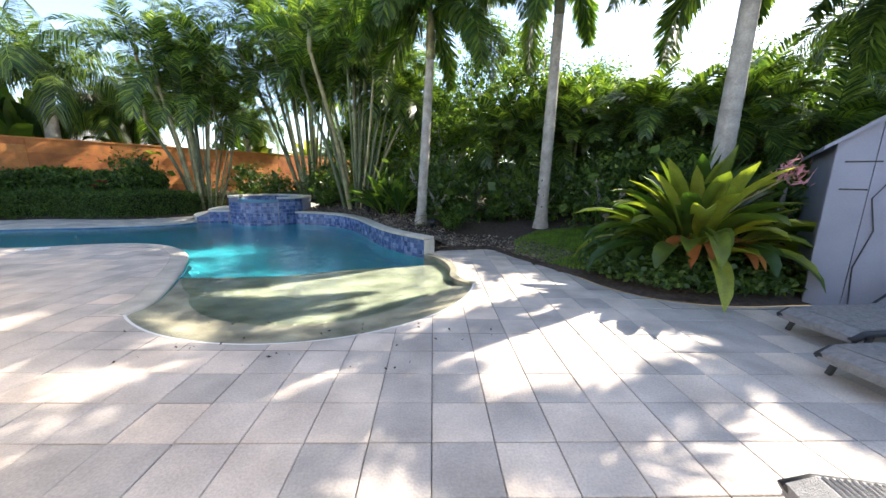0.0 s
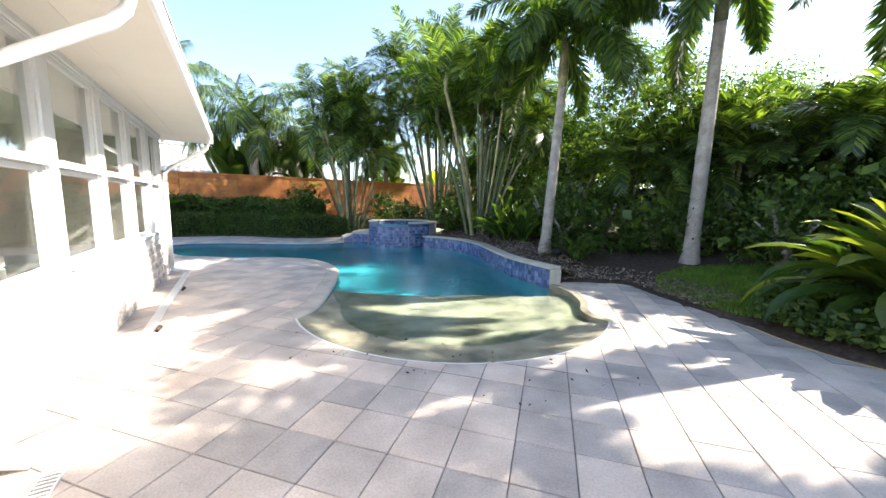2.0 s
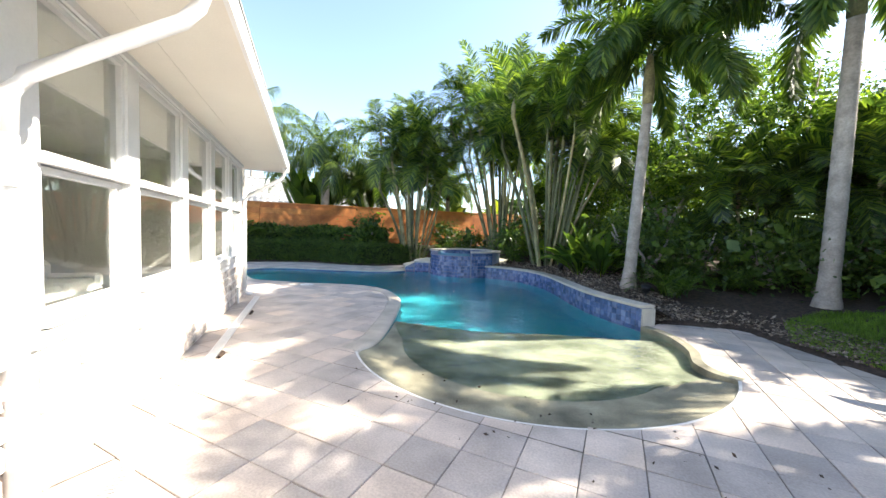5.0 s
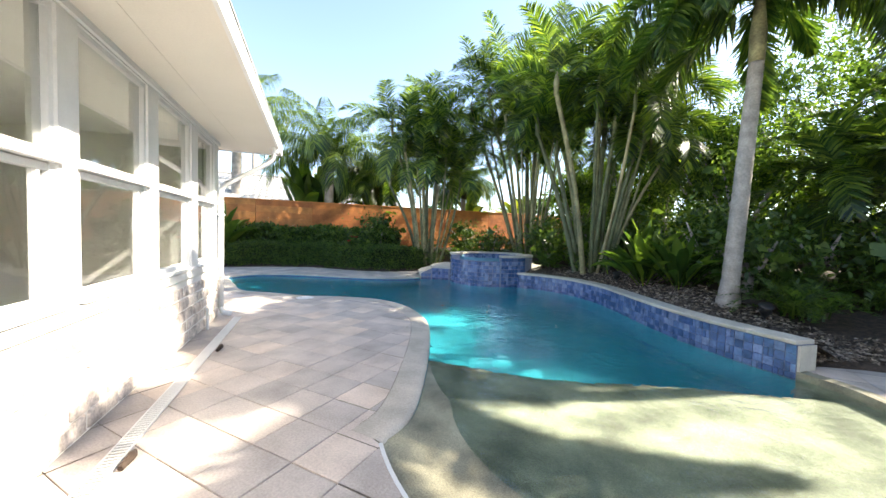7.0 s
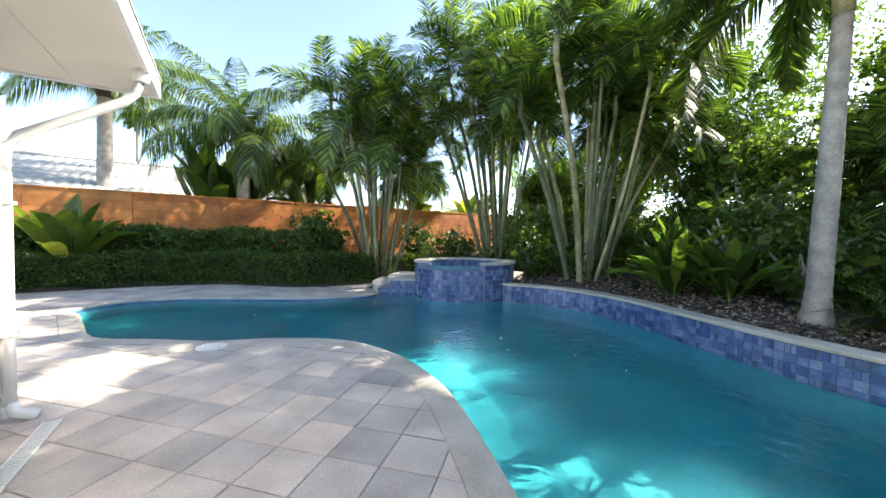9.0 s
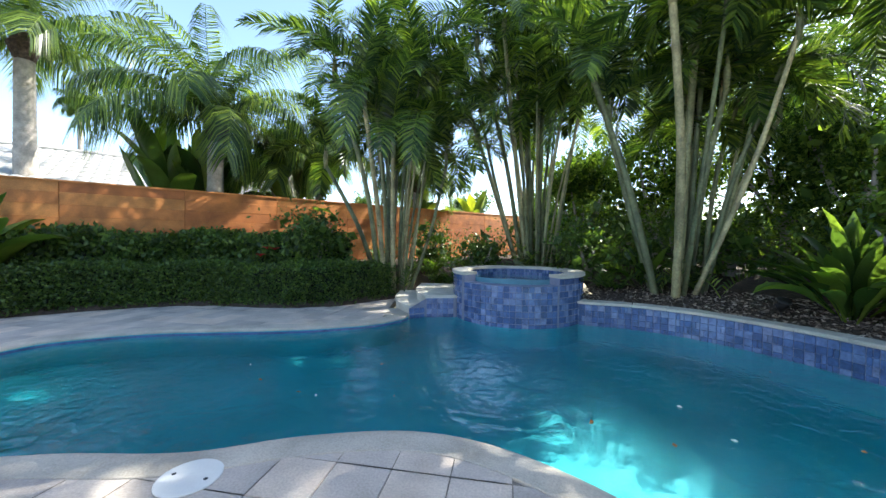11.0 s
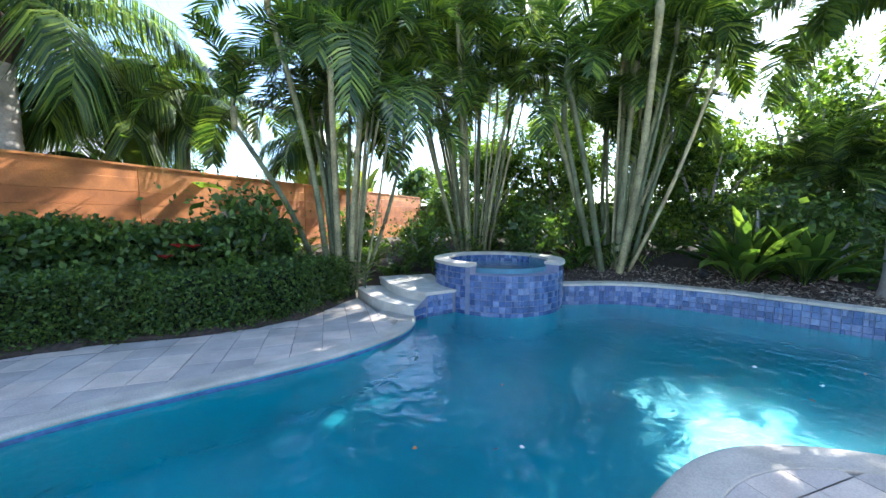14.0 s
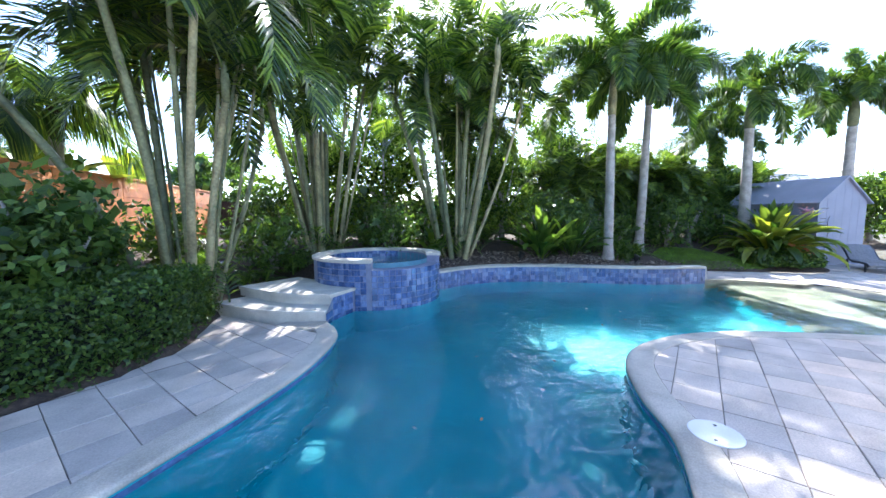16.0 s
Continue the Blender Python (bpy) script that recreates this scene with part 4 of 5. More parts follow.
def foxtail(x, y, height, rad, lean=(0, 0), fronds=13, size=2.3, label="foxtail palm with a smooth grey ringed trunk and bushy fronds"):
    z0 = float(soil_z(np.array([x]), np.array([y]))[0]) - 0.05
    t_ = thing("foxtail_palm", (x, y, z0), label=label, category="palm tree", group="foxtail palms")
    top = np.array([lean[0], lean[1], height - z0])
    part("trunk", ringed_trunk([(0, 0, 0), (0.01, 0, 0.25), top * 0.12, top * 0.5, top], [rad * 1.55, rad * 1.2, rad * 1.02, rad * 0.95, rad * 0.8]), BARK, t_, smooth=True)
    part("crownshaft", Geo().tube([top, top + (0, 0, 0.5), top + (0, 0, 1.25)], [rad * 0.88, rad * 0.95, rad * 0.4], 12), CANE, t_, "smooth green crownshaft", smooth=True)
    part("crown", crown(fronds, top + (0, 0, 1.1), size, 190, 0.56, 0.05, rise=(80, 0), fall=(-45, -112), ring=True, droop=0.5), FOXTAIL, t_, "bushy green fronds")
    return t_


foxtail(0.50, 10.25, 4.75, 0.135, (0.22, 0.1), 21, 3.0)
foxtail(3.85, 9.85, 5.7, 0.15, (0.05, -0.1), 16, 2.9)
foxtail(6.1, 6.7, 4.9, 0.175, (0.12, 0.05), 13, 2.8, "foxtail palm with a thick leaning grey trunk")
foxtail(10.5, 7.6, 4.4, 0.22, (0.1, 0.1), 16, 2.6, "foxtail palm with a stout brown trunk beyond the shrubs")
foxtail(9.8, 3.4, 5.2, 0.19, (0, 0), 16, 2.7)


def areca(x, y, canes, reach, height, seed_label, leaf=0.62, girth=1.0, frond=2.3, root=0.5):
    """A clump of bare canes that fan out of one root, each with a shuttlecock of arching fronds."""
    z0 = float(soil_z(np.array([x]), np.array([y]))[0]) - 0.05
    t_ = thing("areca_palm", (x, y, z0), label=seed_label, category="palm clump", group="areca palm clumps")
    for i in range(canes):
        q, k_ = rng.uniform(0, 2 * math.pi), math.sqrt(rng.random())
        bx, by = root * k_ * math.cos(q), root * k_ * math.sin(q)
        h = height * rng.uniform(0.66, 1.08) * (1.04 - 0.22 * k_)
        out = reach * k_ * rng.uniform(0.4, 1.25)
        tx, ty = bx + out * math.cos(q + rng.normal(0, 0.3)), by + out * math.sin(q + rng.normal(0, 0.3))
        pts = [(bx, by, 0), (bx + (tx - bx) * rng.uniform(0.3, 0.6), by + (ty - by) * rng.uniform(0.3, 0.6), h * 0.5), (tx, ty, h)]
        line = curve_through(pts, 0.09)
        r_ = rng.choice([0.028, 0.036, 0.046, 0.06]) * girth
        knots = np.where(np.arange(len(line)) % 3 == 0, 1.08, 1.0)
        part("cane", Geo().tube(line, np.linspace(r_ * 1.2, r_ * 0.85, len(line)) * knots, 7), CANE, t_, smooth=True)
        part("crownshaft", Geo().tube([(tx, ty, h - 0.1), (tx, ty, h + 0.25), (tx, ty, h + 0.55)], [r_ * 0.95, r_ * 1.2, r_ * 0.4], 7), CANE, t_, "smooth green crownshaft", smooth=True)
        part("crown", crown(rng.integers(7, 10), (tx, ty, h + 0.35), frond * rng.uniform(0.8, 1.15), 46, leaf, 0.042, rise=(88, 5), fall=(20, -105), vee=0.45, droop=0.6), FROND, t_, "arching feathery fronds")
    low = Geo()
    for i in range(12):
        v, f = frond_arrays(rng.uniform(0.6, 1.2), rng.uniform(40, 80), rng.uniform(-20, 20), 14, 0.35, 0.035)
        m = Matrix.Rotation(rng.uniform(0, 6.28), 3, "Z")
        low.add(v @ np.array(m).T + np.array([rng.normal(0, 0.35), rng.normal(0, 0.35), 0.05]), f)
    part("young_fronds", low, FROND, t_)
    return t_


areca(-8.75, 15.45, 18, 1.6, 6.2, "tall areca palm clump with slender ringed canes and arching fronds")
areca(-4.75, 17.0, 21, 1.8, 7.2, "tall areca palm clump with slender canes behind the round spa", frond=2.6)
areca(-2.1, 14.1, 20, 1.75, 5.8, "dense areca palm clump fanning out of the mulch bed", girth=1.15, frond=2.15)
for x, y, h in ((6.5, 10.7, 2.5), (7.5, 9.9, 2.3), (8.4, 9.0, 2.4), (9.5, 7.7, 2.2), (3.2, 12.6, 2.3), (5.2, 11.6, 2.4), (11.3, 6.3, 2.1)):
    areca(x, y, 8, 0.7, h, "short areca palm with bright fronds in the screening hedge", 0.5, 0.7, 1.8, 0.3)


def queen(x, y, z0, height, rad, label, fronds=18, size=4.0):
    t_ = thing("queen_palm", (x, y, z0), label=label, category="palm tree", group="queen palms")
    part("trunk", ringed_trunk([(0, 0, 0), (0, 0, height * 0.5), (0.05, 0, height)], [rad * 1.2, rad, rad * 0.85]), BARK, t_, smooth=True)
    part("leaf_base_collar", Geo().tube([(0.05, 0, height - 0.6), (0.05, 0, height - 0.1), (0.05, 0, height + 0.3)], [rad * 0.9, rad * 1.5, rad * 0.6], 10), SOIL, t_, "ragged brown leaf bases")
    part("crown", crown(fronds, (0.05, 0, height), size, 92, 0.9, 0.034, rise=(88, 15), fall=(5, -100), vee=0.1, droop=2.3), FROND, t_, "long drooping fronds")
    return t_


queen(-14.6, 15.5, 0.2, 4.9, 0.23, "queen palm with a swollen trunk and drooping fronds behind the fence", 28, 3.9)
queen(-21.0, 14.8, 0.2, 7.6, 0.27, "tall queen palm with a pale trunk behind the fence", 24, 3.8)
queen(-14.0, 17.5, 0.2, 3.9, 0.12, "young palm with dark feathery fronds behind the orange fence", 16, 1.9)
queen(-12.9, 18.7, 0.2, 4.5, 0.17, "short palm with spreading fronds behind the fence", 18, 2.4)
queen(-9.6, 21.0, 0.2, 4.0, 0.15, "small palm with arching fronds beyond the fence", 14, 2.2)
queen(-48.7, 35, 0.0, 15.2, 0.22, "very tall thin fan palm far off against the sky", 22, 2.2)


def paddle_leaf(L, w, a0, a1, turn, fold=0.25, split=0):
    """One broad leaf on a stalk, bending over."""
    n = 9
    t = np.linspace(0, 1, n)
    ang = np.radians(a0 + (a1 - a0) * t**1.5)
    p = np.c_[np.r_[0, np.cumsum(np.cos(ang[:-1]))], np.zeros(n), np.r_[0, np.cumsum(np.sin(ang[:-1]))]] * L / (n - 1)
    prof_ = w * np.where(t < 0.3, 0.12 + 0.5 * t, np.sin(np.pi * np.clip((t - 0.18) / 0.85, 0, 1)) ** 0.7)
    prof_[-1] = 0.004
    lift = prof_ * fold
    upv = np.c_[-np.sin(ang), 0 * ang, np.cos(ang)]
    a2 = p + np.c_[0 * t, prof_ / 2, 0 * t] + upv * lift[:, None]
    b2 = p - np.c_[0 * t, prof_ / 2, 0 * t] + upv * lift[:, None]
    v = np.concatenate([a2, p, b2])
    f = [(i, i + 1, n + i + 1, n + i) for i in range(n - 1)] + [(n + i, n + i + 1, 2 * n + i + 1, 2 * n + i) for i in range(n - 1)]
    m = np.array(Matrix.Rotation(turn, 3, "Z"))
    return v @ m.T, f


def rosette(name, x, y, count, L, w, rise, fall, mat, label, category, group="", z=None, spreadr=0.25, parts=True):
    z0 = float(soil_z(np.array([x]), np.array([y]))[0]) if z is None else z
    t_ = thing(name, (x, y, z0), label=label, category=category, group=group)
    rest = Geo()
    for i in range(count):
        k_ = (i + 0.5) / count
        turn = i * 2.399 + rng.uniform(-0.4, 0.4)
        v, f = paddle_leaf(L * rng.uniform(0.7, 1.15), w * rng.uniform(0.8, 1.2), rise[0] + (rise[1] - rise[0]) * k_ + rng.normal(0, 8), fall[0] + (fall[1] - fall[0]) * k_ + rng.normal(0, 14), turn, rng.uniform(0.1, 0.4))
        v = v + np.array([spreadr * k_ * math.cos(turn), spreadr * k_ * math.sin(turn), rng.uniform(0, 0.25)])
        if parts:
            part("leaf", Geo().add(v, f), mat, t_, smooth=True)
        else:
            rest.add(v, f)
    if not parts:
        part("leaves", rest, mat, t_, smooth=True)
    return t_


big = rosette("crinum_lily", 5.35, 6.05, 150, 1.65, 0.25, (90, 24), (68, -75), LEAFB, "large crinum lily with long yellow green strap leaves", "large plant", z=0.3, spreadr=0.45)
for i in range(7):
    q = rng.uniform(3.3, 5.2)
    v, f = paddle_leaf(1.3, 0.2, 20, -75, q)
    part("dry_leaf", Geo().add(v + (0, 0, 0.35), f), FENCEM, big, "orange brown dying leaf", smooth=True)
stem = Geo().tube([(0, 0, 0.4), (0.3, -0.5, 1.1), (0.55, -0.95, 1.5)], [0.02, 0.016, 0.012], 6)
part("flower_stem", stem, CANE, big)
v, f = blades(np.array([0.55, -0.95, 1.55]) + rng.normal(0, 0.09, (90, 3)), 0.14, 0.2)
flower = part("flower", Geo().add(v, f), material("pink_petal", (0.55, 0.25, 0.33), 0.5, vary=0.2, bump=0, trans=0.3), big, "pink spidery flower head")
tagged(flower, kind="stuff")
for x, y, n_, L_, w_, lab in ((-0.75, 11.9, 64, 1.3, 0.22, "bird of paradise plant with upright paddle leaves"), (-0.15, 11.15, 44, 1.0, 0.18, "low bird of paradise plant in the mulch"), (-2.6, 14.6, 14, 0.9, 0.22, "low broad leaved plant among the canes")):
    rosette("bird_of_paradise", x, y, n_, L_, w_, (88, 30), (80, -25), LEAFD, lab, "plant", "bed plants")
for x, y, n_, L_, lab in ((-16.2, 11.0, 22, 2.2, "banana plant with broad yellow green leaves by the house corner"), (-16.2, 15.5, 20, 3.2, "tall bird of paradise behind the fence"), (-15.5, 16.2, 16, 2.9, "bird of paradise clump behind the fence"), (-9.6, 22.2, 20, 2.2, "banana plant with bright leaves behind the fence"), (-7.4, 24.8, 18, 2.2, "banana plant with bright leaves beyond the fence"), (-13.4, 17.6, 14, 2.0, "broad leaved plant rising behind the fence")):
    z_ = 0.2 if y < 12 else 1.8
    stiff = "paradise" in lab
    rosette("banana_plant", x, y, n_, L_, 0.62 if stiff else 0.5, (90, 64) if stiff else (88, 50), (82, 25) if stiff else (75, -30), LEAFB if y < 12 or y > 20 else LEAFD, lab, "large plant", "broad leaved plants", z=z_)
for x, y, n_, L_ in ((1.8, 11.2, 40, 0.8), (1.35, 9.85, 46, 0.85), (2.6, 10.7, 36, 0.7), (-3.4, 14.3, 20, 0.5), (5.2, 10.8, 40, 0.9), (-7.4, 16.0, 24, 0.6), (-6.2, 16.3, 30, 0.8), (-8.0, 16.9, 30, 0.8), (-3.6, 16.4, 30, 0.8), (-4.2, 18.6, 30, 0.9), (-9.9, 17.2, 30, 0.9), (-6.3, 19.4, 30, 0.9), (0.2, 14.3, 30, 0.7), (-10.2, 14.3, 30, 0.75), (-11.6, 14.6, 26, 0.8)):
    g = Geo()
    for i in range(n_):
        v, f = frond_arrays(L_ * rng.uniform(0.7, 1.2), rng.uniform(25, 85), rng.uniform(-50, 20), 16, 0.16, 0.03)
        m = Matrix.Rotation(rng.uniform(0, 6.28), 3, "Z")
        g.add(v @ np.array(m).T + np.array([rng.normal(0, 0.15), rng.normal(0, 0.15), rng.uniform(0, 0.15)]), f)
    f_ = thing("fern", (x, y, float(soil_z(np.array([x]), np.array([y]))[0])), label="bushy green fern growing in the bark mulch", category="fern", group="bed ferns")
    part("fronds", g, LEAFH, f_)


def hedge(name, line, half, z0, z1, n, size, mat, label, rough=0.12):
    """A clipped hedge along a line: a near-black core, painted as inner shade, under several layers of leaves."""
    h = thing(name, label=label, category="hedge")
    run = np.r_[0, np.cumsum(np.linalg.norm(np.diff(line, axis=0), axis=1))]
    s = rng.uniform(0, run[-1], n)
    c = np.stack([np.interp(s, run, line[:, 0]), np.interp(s, run, line[:, 1])], 1)
    tn = np.stack([np.interp(s, run, np.gradient(line[:, 0])), np.interp(s, run, np.gradient(line[:, 1]))], 1)
    tn /= np.linalg.norm(tn, axis=1)[:, None]
    nr = np.stack([-tn[:, 1], tn[:, 0]], 1)
    where = rng.random(n)
    side = np.where(where < 0.62, 1.0, np.where(where < 0.95, rng.uniform(-1, 1, n), -1.0)) * 1.0
    zz = np.where(where < 0.62, rng.uniform(z0, z1, n), np.where(where < 0.95, z1, rng.uniform(z0, z1, n)))
    wob = 1 + 0.10 * np.sin(s * 3.1) + 0.07 * np.sin(s * 7.7 + 1)
    pos = np.c_[c - nr * (half * side * wob + rng.normal(0, rough * 0.5, n))[:, None], zz * (1 + 0.05 * np.sin(s * 2.3)) + rng.normal(0, rough * 0.4, n)]
    v, f = blades(pos, size, 0.55)
    part("foliage", Geo().add(v, f), mat, h)
    # plain dark sheet behind the leaves, added in place of the hedge's inner shade
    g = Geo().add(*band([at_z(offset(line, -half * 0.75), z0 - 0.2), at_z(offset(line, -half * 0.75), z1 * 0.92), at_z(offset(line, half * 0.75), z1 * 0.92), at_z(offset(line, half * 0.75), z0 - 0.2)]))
    part("inner_mass", g, CORE, h, "near-black core sheet standing for the shade between the leaves")
    return h


low_line = offset(hedge_edge, 0.55)
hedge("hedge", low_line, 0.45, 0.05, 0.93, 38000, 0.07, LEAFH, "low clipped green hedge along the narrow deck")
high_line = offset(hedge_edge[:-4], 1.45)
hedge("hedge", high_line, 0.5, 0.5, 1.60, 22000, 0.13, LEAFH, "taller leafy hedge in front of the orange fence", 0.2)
for x, y, z in ((-11.42, 13.66, 1.30), (-11.22, 13.68, 1.28), (-11.6, 13.66, 1.12)):
    fl_ = thing("hibiscus_flower", (x, y, z), label="bright red flower among the dark hedge leaves", category="flower", group="red flowers")
    for i in range(5):
        v, f = paddle_leaf(0.12, 0.1, 40, -10, i * 1.257)
        part("petal", Geo().add(v, f), REDM, fl_, smooth=True)


def leafy_tree(x, y, z0, height, width, n, size, label, name="broadleaf_tree", mat=None, low=0.15, sort="tree"):
    t_ = thing(name, (x, y, z0), label=label, category=sort, group="screening trees")
    limbs = 5
    part("trunk", Geo().tube([(0, 0, 0), (0.05, 0.02, height * 0.25), (0, 0.1, height * 0.5)], [0.13, 0.1, 0.06], 8), BARK, t_, smooth=True)
    pos = []
    for i in range(limbs):
        q = i * 2.4 + rng.uniform(0, 0.8)
        ex, ey, ez = width * 0.36 * math.cos(q), width * 0.36 * math.sin(q), height * rng.uniform(0.55, 0.9)
        part("limb", Geo().tube([(0, 0.05, height * 0.22), (ex * 0.5, ey * 0.5, height * 0.45), (ex, ey, ez)], [0.07, 0.05, 0.015], 6), BARK, t_, smooth=True)
    clumps = max(14, n // 260)
    for i in range(clumps):
        q, rr = rng.uniform(0, 6.28), math.sqrt(rng.random())
        zc = height * (low + (1 - low) * rng.random() ** 0.85)
        taper = 1.0 - 0.45 * max(0.0, (zc / height - 0.6) / 0.4)
        c = np.array([rr * width / 2 * taper * math.cos(q), rr * width / 2 * taper * math.sin(q), zc])
        k_ = n // clumps
        pos.append(c + rng.normal(0, 1, (k_, 3)) * np.array([0.34, 0.34, 0.26]) * rng.uniform(0.7, 1.3))
    pos = np.concatenate(pos)
    inner_pos = pos[:: 18] * np.array([0.86, 0.86, 0.95])
    v, f = blades(inner_pos, size * 2.6, 0.7)
    part("inner_foliage", Geo().add(v, f), mat or LEAFD, t_, "large shaded inner leaves")
    v, f = blades(pos, size, 0.5)
    part("crown", Geo().add(v, f), mat or LEAFD, t_, "small dense dark green leaves")


for x, y, h, w in ((1.6, 14.4, 3.8, 2.8), (4.2, 13.4, 5.6, 3.4), (6.9, 11.9, 3.7, 3.0), (8.9, 10.3, 3.3, 2.8), (10.8, 8.2, 3.4, 2.8), (3.6, 17.0, 7.4, 4.2), (0.2, 19.0, 6.0, 4.0), (-2.6, 21.4, 4.2, 3.6), (7.6, 14.2, 5.2, 4.0), (10.6, 11.4, 4.6, 3.6), (13.0, 7.4, 3.4, 3.0), (11.6, 2.2, 2.6, 2.6), (13.2, 0.4, 2.4, 2.6), (9.9, 5.4, 2.6, 2.4), (5.6, 12.8, 4.2, 3.0), (9.9, 10.6, 3.6, 3.0), (-0.9, 18.4, 4.6, 3.4), (-2.9, 19.4, 3.6, 2.8), (1.3, 16.2, 4.6, 3.2)):
    leafy_tree(x, y, float(soil_z(np.array([x]), np.array([y]))[0]), h, w, 12000, 0.105, "dense dark green screening tree along the back fence")
for x, y, h, w in ((5.2, 9.0, 1.5, 1.6), (6.6, 8.4, 1.7, 1.6), (3.4, 11.4, 1.5, 1.6), (0.6, 12.4, 1.5, 1.6), (7.9, 7.2, 1.6, 1.6), (-0.6, 15.0, 1.3, 1.4), (2.2, 12.0, 1.5, 1.6), (4.6, 11.2, 1.4, 1.6), (4.0, 10.6, 1.1, 1.3), (6.0, 9.9, 1.5, 1.6), (1.0, 11.3, 1.2, 1.3), (-3.6, 15.4, 1.2, 1.3), (-6.4, 16.9, 1.1, 1.4), (-1.2, 16.2, 1.4, 1.6), (-8.3, 18.2, 1.3, 1.6), (-4.6, 20.6, 1.6, 2.0), (-2.2, 18.0, 1.4, 1.8), (-10.5, 14.35, 1.7, 1.2)):
    leafy_tree(x, y, float(soil_z(np.array([x]), np.array([y]))[0]), h, w, 1800, 0.12, "low leafy shrub in the shaded garden bed", "shrub", LEAFH, 0.1, "shrub")
for x, y, h, w in ((-26, 30, 5, 5), (-18, 36, 5, 5), (-9, 38, 5.5, 5), (0, 36, 6, 5), (-34, 22, 5.5, 5), (16, 22, 6, 6), (-3.5, 30.5, 4.6, 4)):
    leafy_tree(x, y, 0.1, h, w, 3600, 0.28, "rounded green tree in the gardens beyond the fence", "garden_tree", LEAFH, 0.2)

# ground cover round the lily
pos = []
for i in range(15000):
    x, y = rng.uniform(3.3, 7.0), rng.uniform(4.55, 7.1)
    pos.append((x, y))
pos = np.array(pos)
ok = inside(np.array([(3.45, 6.15), (3.70, 5.47), (4.16, 4.95), (5.02, 4.70), (6.2, 4.78), (6.4, 5.6), (6.4, 6.9), (4.2, 7.0), (3.6, 6.5)]), pos[:, 0], pos[:, 1])
pos = pos[ok]
z = soil_z(pos[:, 0], pos[:, 1]) + np.abs(rng.normal(0, 0.13, len(pos))) + 0.10
v, f = blades(np.c_[pos, z], 0.10, 0.6, 0.3)
tagged(part("ground_cover", Geo().add(v, f), LEAFH), "low dark leafy ground cover under the crinum lily", "ground cover", kind="stuff")

# lawn patch
poly = np.array([(2.65, 7.75), (3.0, 7.1), (3.4, 6.45), (3.75, 6.2), (4.4, 6.9), (5.2, 8.2), (5.0, 9.2), (3.6, 9.4), (2.9, 8.8)])
pos = np.c_[rng.uniform(2.5, 5.3, 26000), rng.uniform(6.1, 9.5, 26000)]
pos = pos[inside(poly, pos[:, 0], pos[:, 1])]
n = len(pos)
z = soil_z(pos[:, 0], pos[:, 1])
a2 = rng.uniform(0, 6.28, n)
w_ = 0.006 * np.stack([np.cos(a2), np.sin(a2), 0 * a2], 1)
b = np.c_[pos, z]
tip = b + np.c_[rng.normal(0, 0.02, (n, 2)), rng.uniform(0.05, 0.10, n)]
v = np.stack([b - w_, b + w_, tip], 1).reshape(-1, 3)
tagged(part("lawn", Geo().add(v, [(3 * i, 3 * i + 1, 3 * i + 2) for i in range(n)]), LAWN), "small patch of bright green lawn by the deck", "lawn", kind="stuff")

# mulch chips
m_n = 5200
sl = rng.uniform(0, len(wall_line) - 1.01, m_n)
wl_o = np.stack([np.interp(sl, np.arange(len(wall_line)), wall_line[:, c]) for c in (0, 1)], 1)
nrm = offset(wall_line, -1.0) - wall_line
no = np.stack([np.interp(sl, np.arange(len(wall_line)), nrm[:, c]) for c in (0, 1)], 1)
pm = wl_o + no * rng.uniform(0.34, 1.7, m_n)[:, None]
pe = offset(bed_edge, 1.0) - bed_edge
sb = rng.uniform(0, 14, 2200)
pm2 = np.stack([np.interp(sb, np.arange(len(bed_edge)), bed_edge[:, c]) for c in (0, 1)], 1) + np.stack([np.interp(sb, np.arange(len(bed_edge)), pe[:, c]) for c in (0, 1)], 1) * rng.uniform(0.02, 0.9, 2200)[:, None]
pm = np.concatenate([pm, pm2])
v, f = blades(np.c_[pm, soil_z(pm[:, 0], pm[:, 1]) + 0.045], 0.075, 0.4, 0.75)
tagged(part("bark_chips", Geo().add(v, f), material("bark_chip", (0.13, 0.095, 0.07), 0.9, vary=0.4, spread=0.6, tint=(0.30, 0.25, 0.20), bump=0.2)), "scattered brown bark chips on the bed", "mulch", kind="stuff")

# garden spotlight
for x, y in ((0.83, 9.55), (-1.35, 12.3)):
    sp = thing("garden_spotlight", (x, y, float(soil_z(np.array([x]), np.array([y]))[0])), label="small black garden spotlight standing in the mulch", category="garden light", group="garden lights")
    part("stake", Geo().tube([(0, 0, 0), (0, 0, 0.12)], [0.015, 0.015], 6), DARKM, sp)
    part("head", Geo().tube([(0, 0, 0.1), (0.0, -0.02, 0.2), (0, -0.05, 0.28)], [0.03, 0.09, 0.1], 14), DARKM, sp, smooth=True)
    part("hood", Geo().tube([(0, -0.05, 0.281), (0, -0.06, 0.30)], [0.105, 0.085], 14), DARKM, sp, smooth=True)

# leaves on the water
for i in range(16):
    q = rng.random()
    x, y = (-4.2 + rng.normal(0, 1.5), 9.9 + rng.normal(0, 0.9)) if i < 11 else (-8.5 + rng.normal(0, 0.9), 9.6 + rng.normal(0, 0.4))
    v, f = blades(np.zeros((1, 3)), 0.06, 0.6, 1.0)
    tagged(part("fallen_leaf", Geo().add(v, f), FENCEM if i % 3 else PLASTIC, m=pose(x, y, WATER_Z + 0.004)), "small fallen leaf floating on the pool", "fallen leaf", "leaves on water")

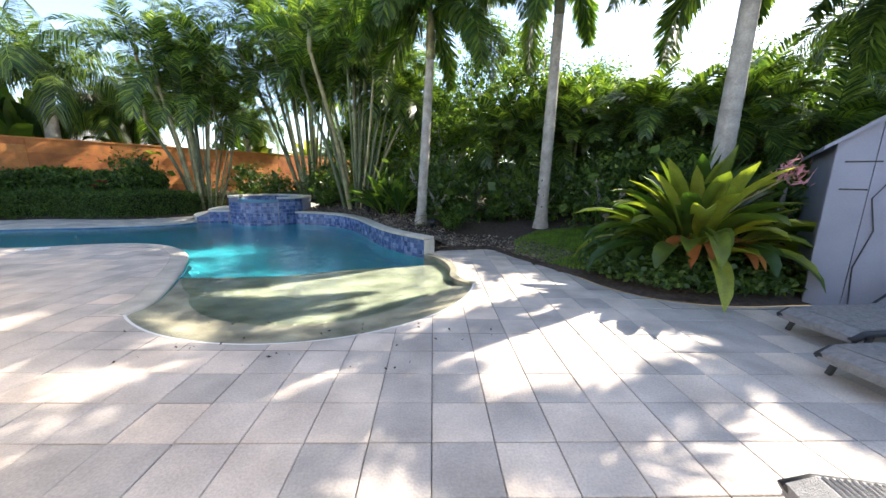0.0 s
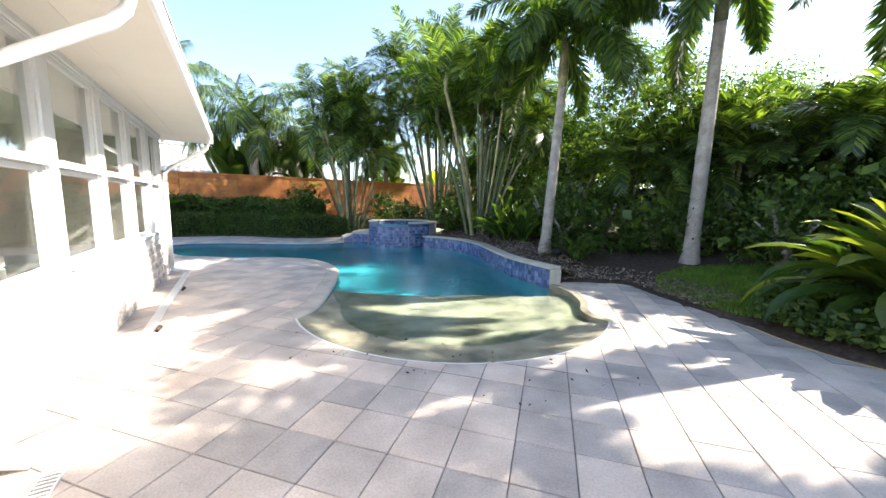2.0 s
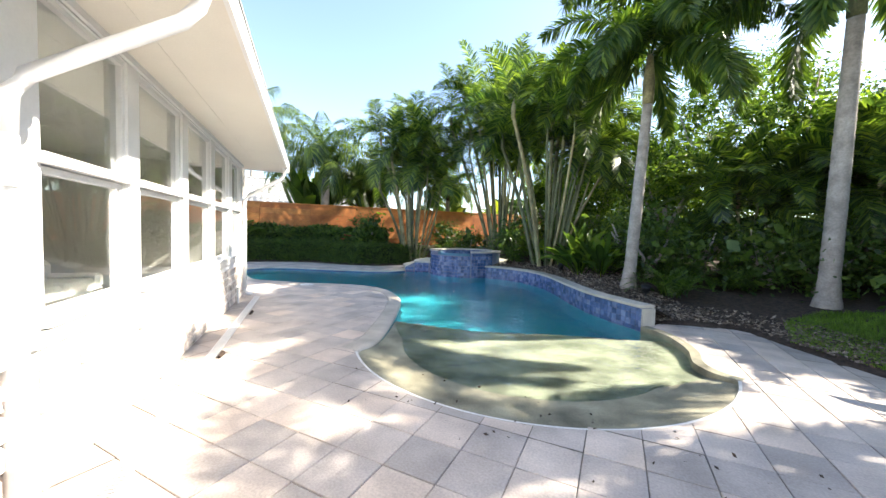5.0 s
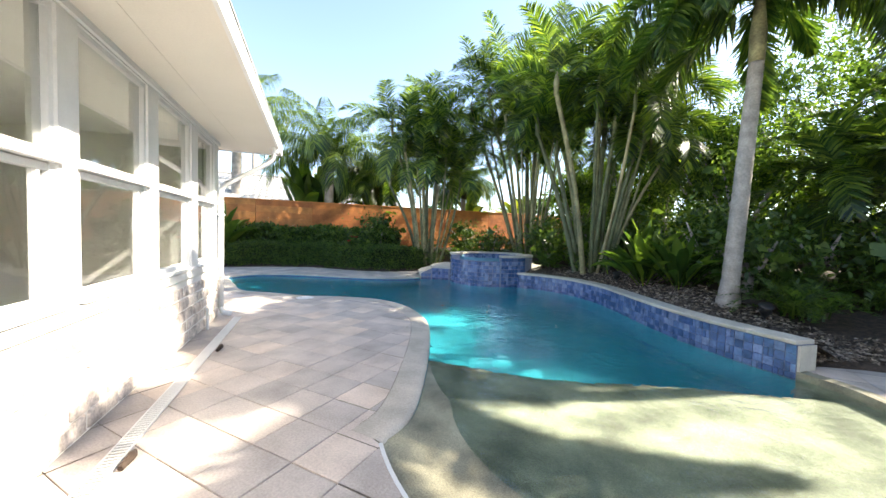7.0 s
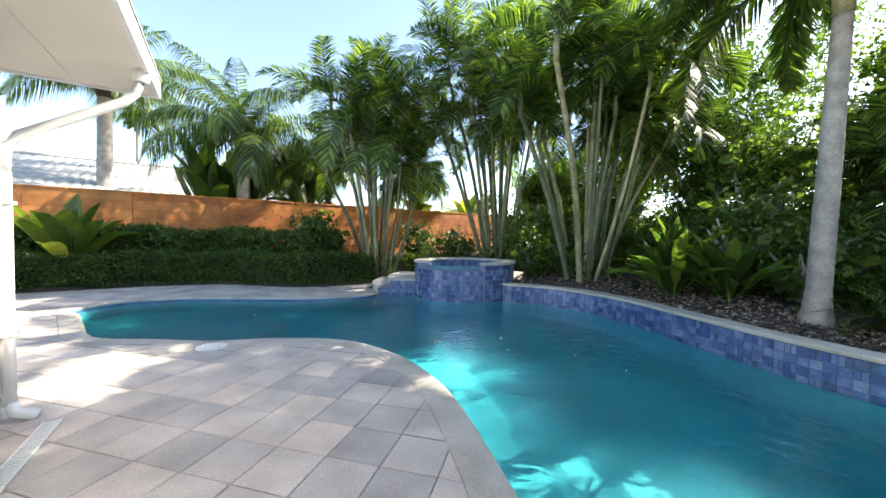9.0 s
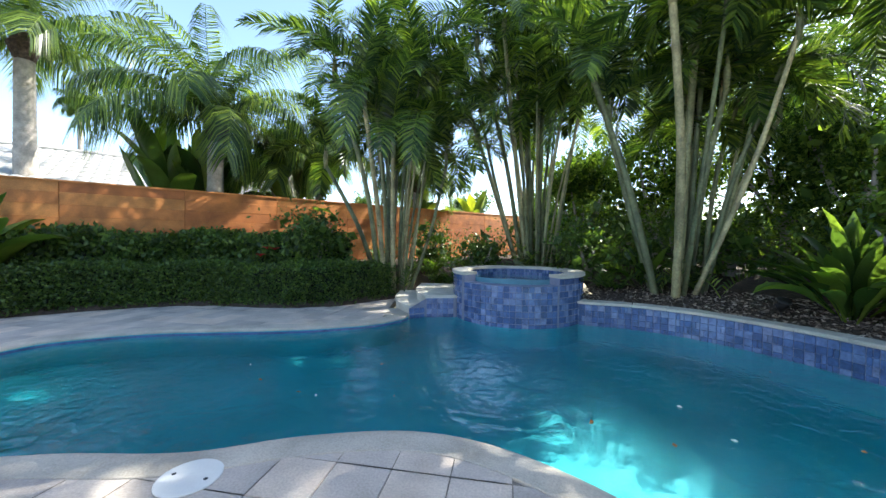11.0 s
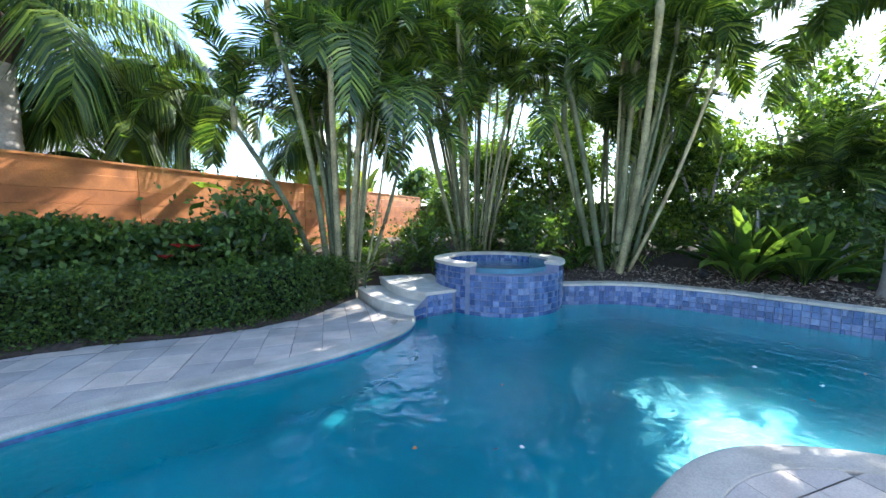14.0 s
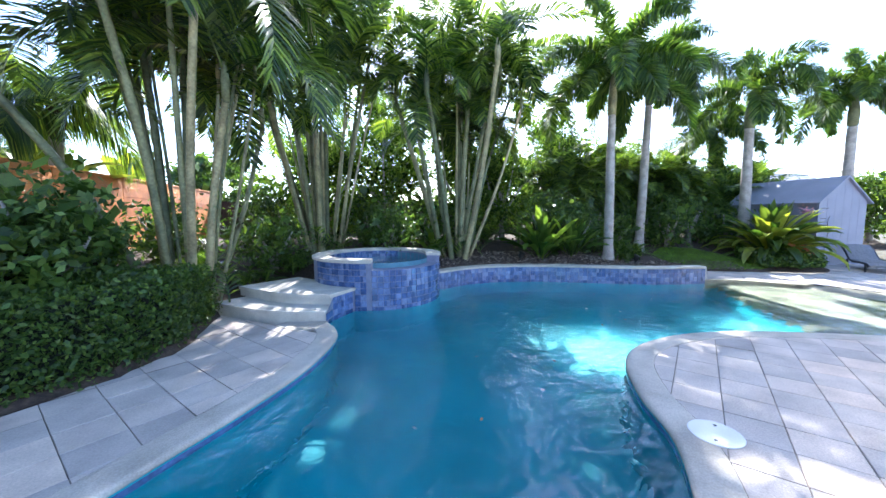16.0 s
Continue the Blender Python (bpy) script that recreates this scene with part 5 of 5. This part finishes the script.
v, f = blades(np.c_[rng.uniform(-2.4, 1.6, 46), rng.uniform(3.0, 4.1, 46), np.full(46, 0.012)], 0.04, 0.5, 0.9)
tagged(part("leaf_crumbs", Geo().add(v, f), SOIL), "brown leaf crumbs scattered on deck and beach", "leaf litter", kind="stuff")

# ---- deck pavers ----
PAV = 0.402
X0, Y0 = 0.45 - 60 * PAV, 2.545 - 21 * PAV
deck_arr = [(float(x), float(y)) for x, y in deck]
deck_obj = bpy.data.objects["deck_slab"]
pieces, rest = [], Geo()
full_mesh = round_box(-PAV / 2 + 0.0035, -PAV / 2 + 0.0035, -0.014, PAV / 2 - 0.0035, PAV / 2 - 0.0035, 0.0, 0.004).mesh("paver", TRAVERTINE)
for i in range(120):
    x0 = X0 + i * PAV
    if x0 > 8 or x0 < -18:
        continue
    col = clip(clip(deck_arr, 0, x0 + 0.0035, False), 0, x0 + PAV - 0.0035, True)
    if len(col) < 3:
        continue
    for j in range(90):
        y0 = Y0 + j * PAV
        if y0 > 15 or y0 < -5:
            continue
        cell = clip(clip(col, 1, y0 + 0.0035, False), 1, y0 + PAV - 0.0035, True)
        if len(cell) < 3:
            continue
        ar = area(cell)
        if ar < 0.004:
            continue
        zt = rng.normal(0, 0.0012)
        cx, cy = x0 + PAV / 2, y0 + PAV / 2
        nearest = (-9.0 < cx < 4.6) and (1.0 < cy < 9.0)
        if ar > 0.97 * (PAV - 0.007) ** 2:
            if nearest and len(pieces) < 290:
                pieces.append(part("paver", full_mesh, None, deck_obj, m=pose(cx, cy, zt, rng.normal(0, 0.08), rng.normal(0, 0.08), 0)))
            else:
                v = round_box(-PAV / 2 + 0.0035, -PAV / 2 + 0.0035, -0.014, PAV / 2 - 0.0035, PAV / 2 - 0.0035, 0.0, 0.004)
                rest.add(v.v[0] + np.array([cx, cy, zt]), v.f)
        else:
            v, k_ = [(x, y, zt) for x, y in cell] + [(x, y, -0.014) for x, y in cell], len(cell)
            rest.add(v[:k_], [tuple(range(k_))])
tagged(part("paver_field", rest, TRAVERTINE, deck_obj), kind="stuff")
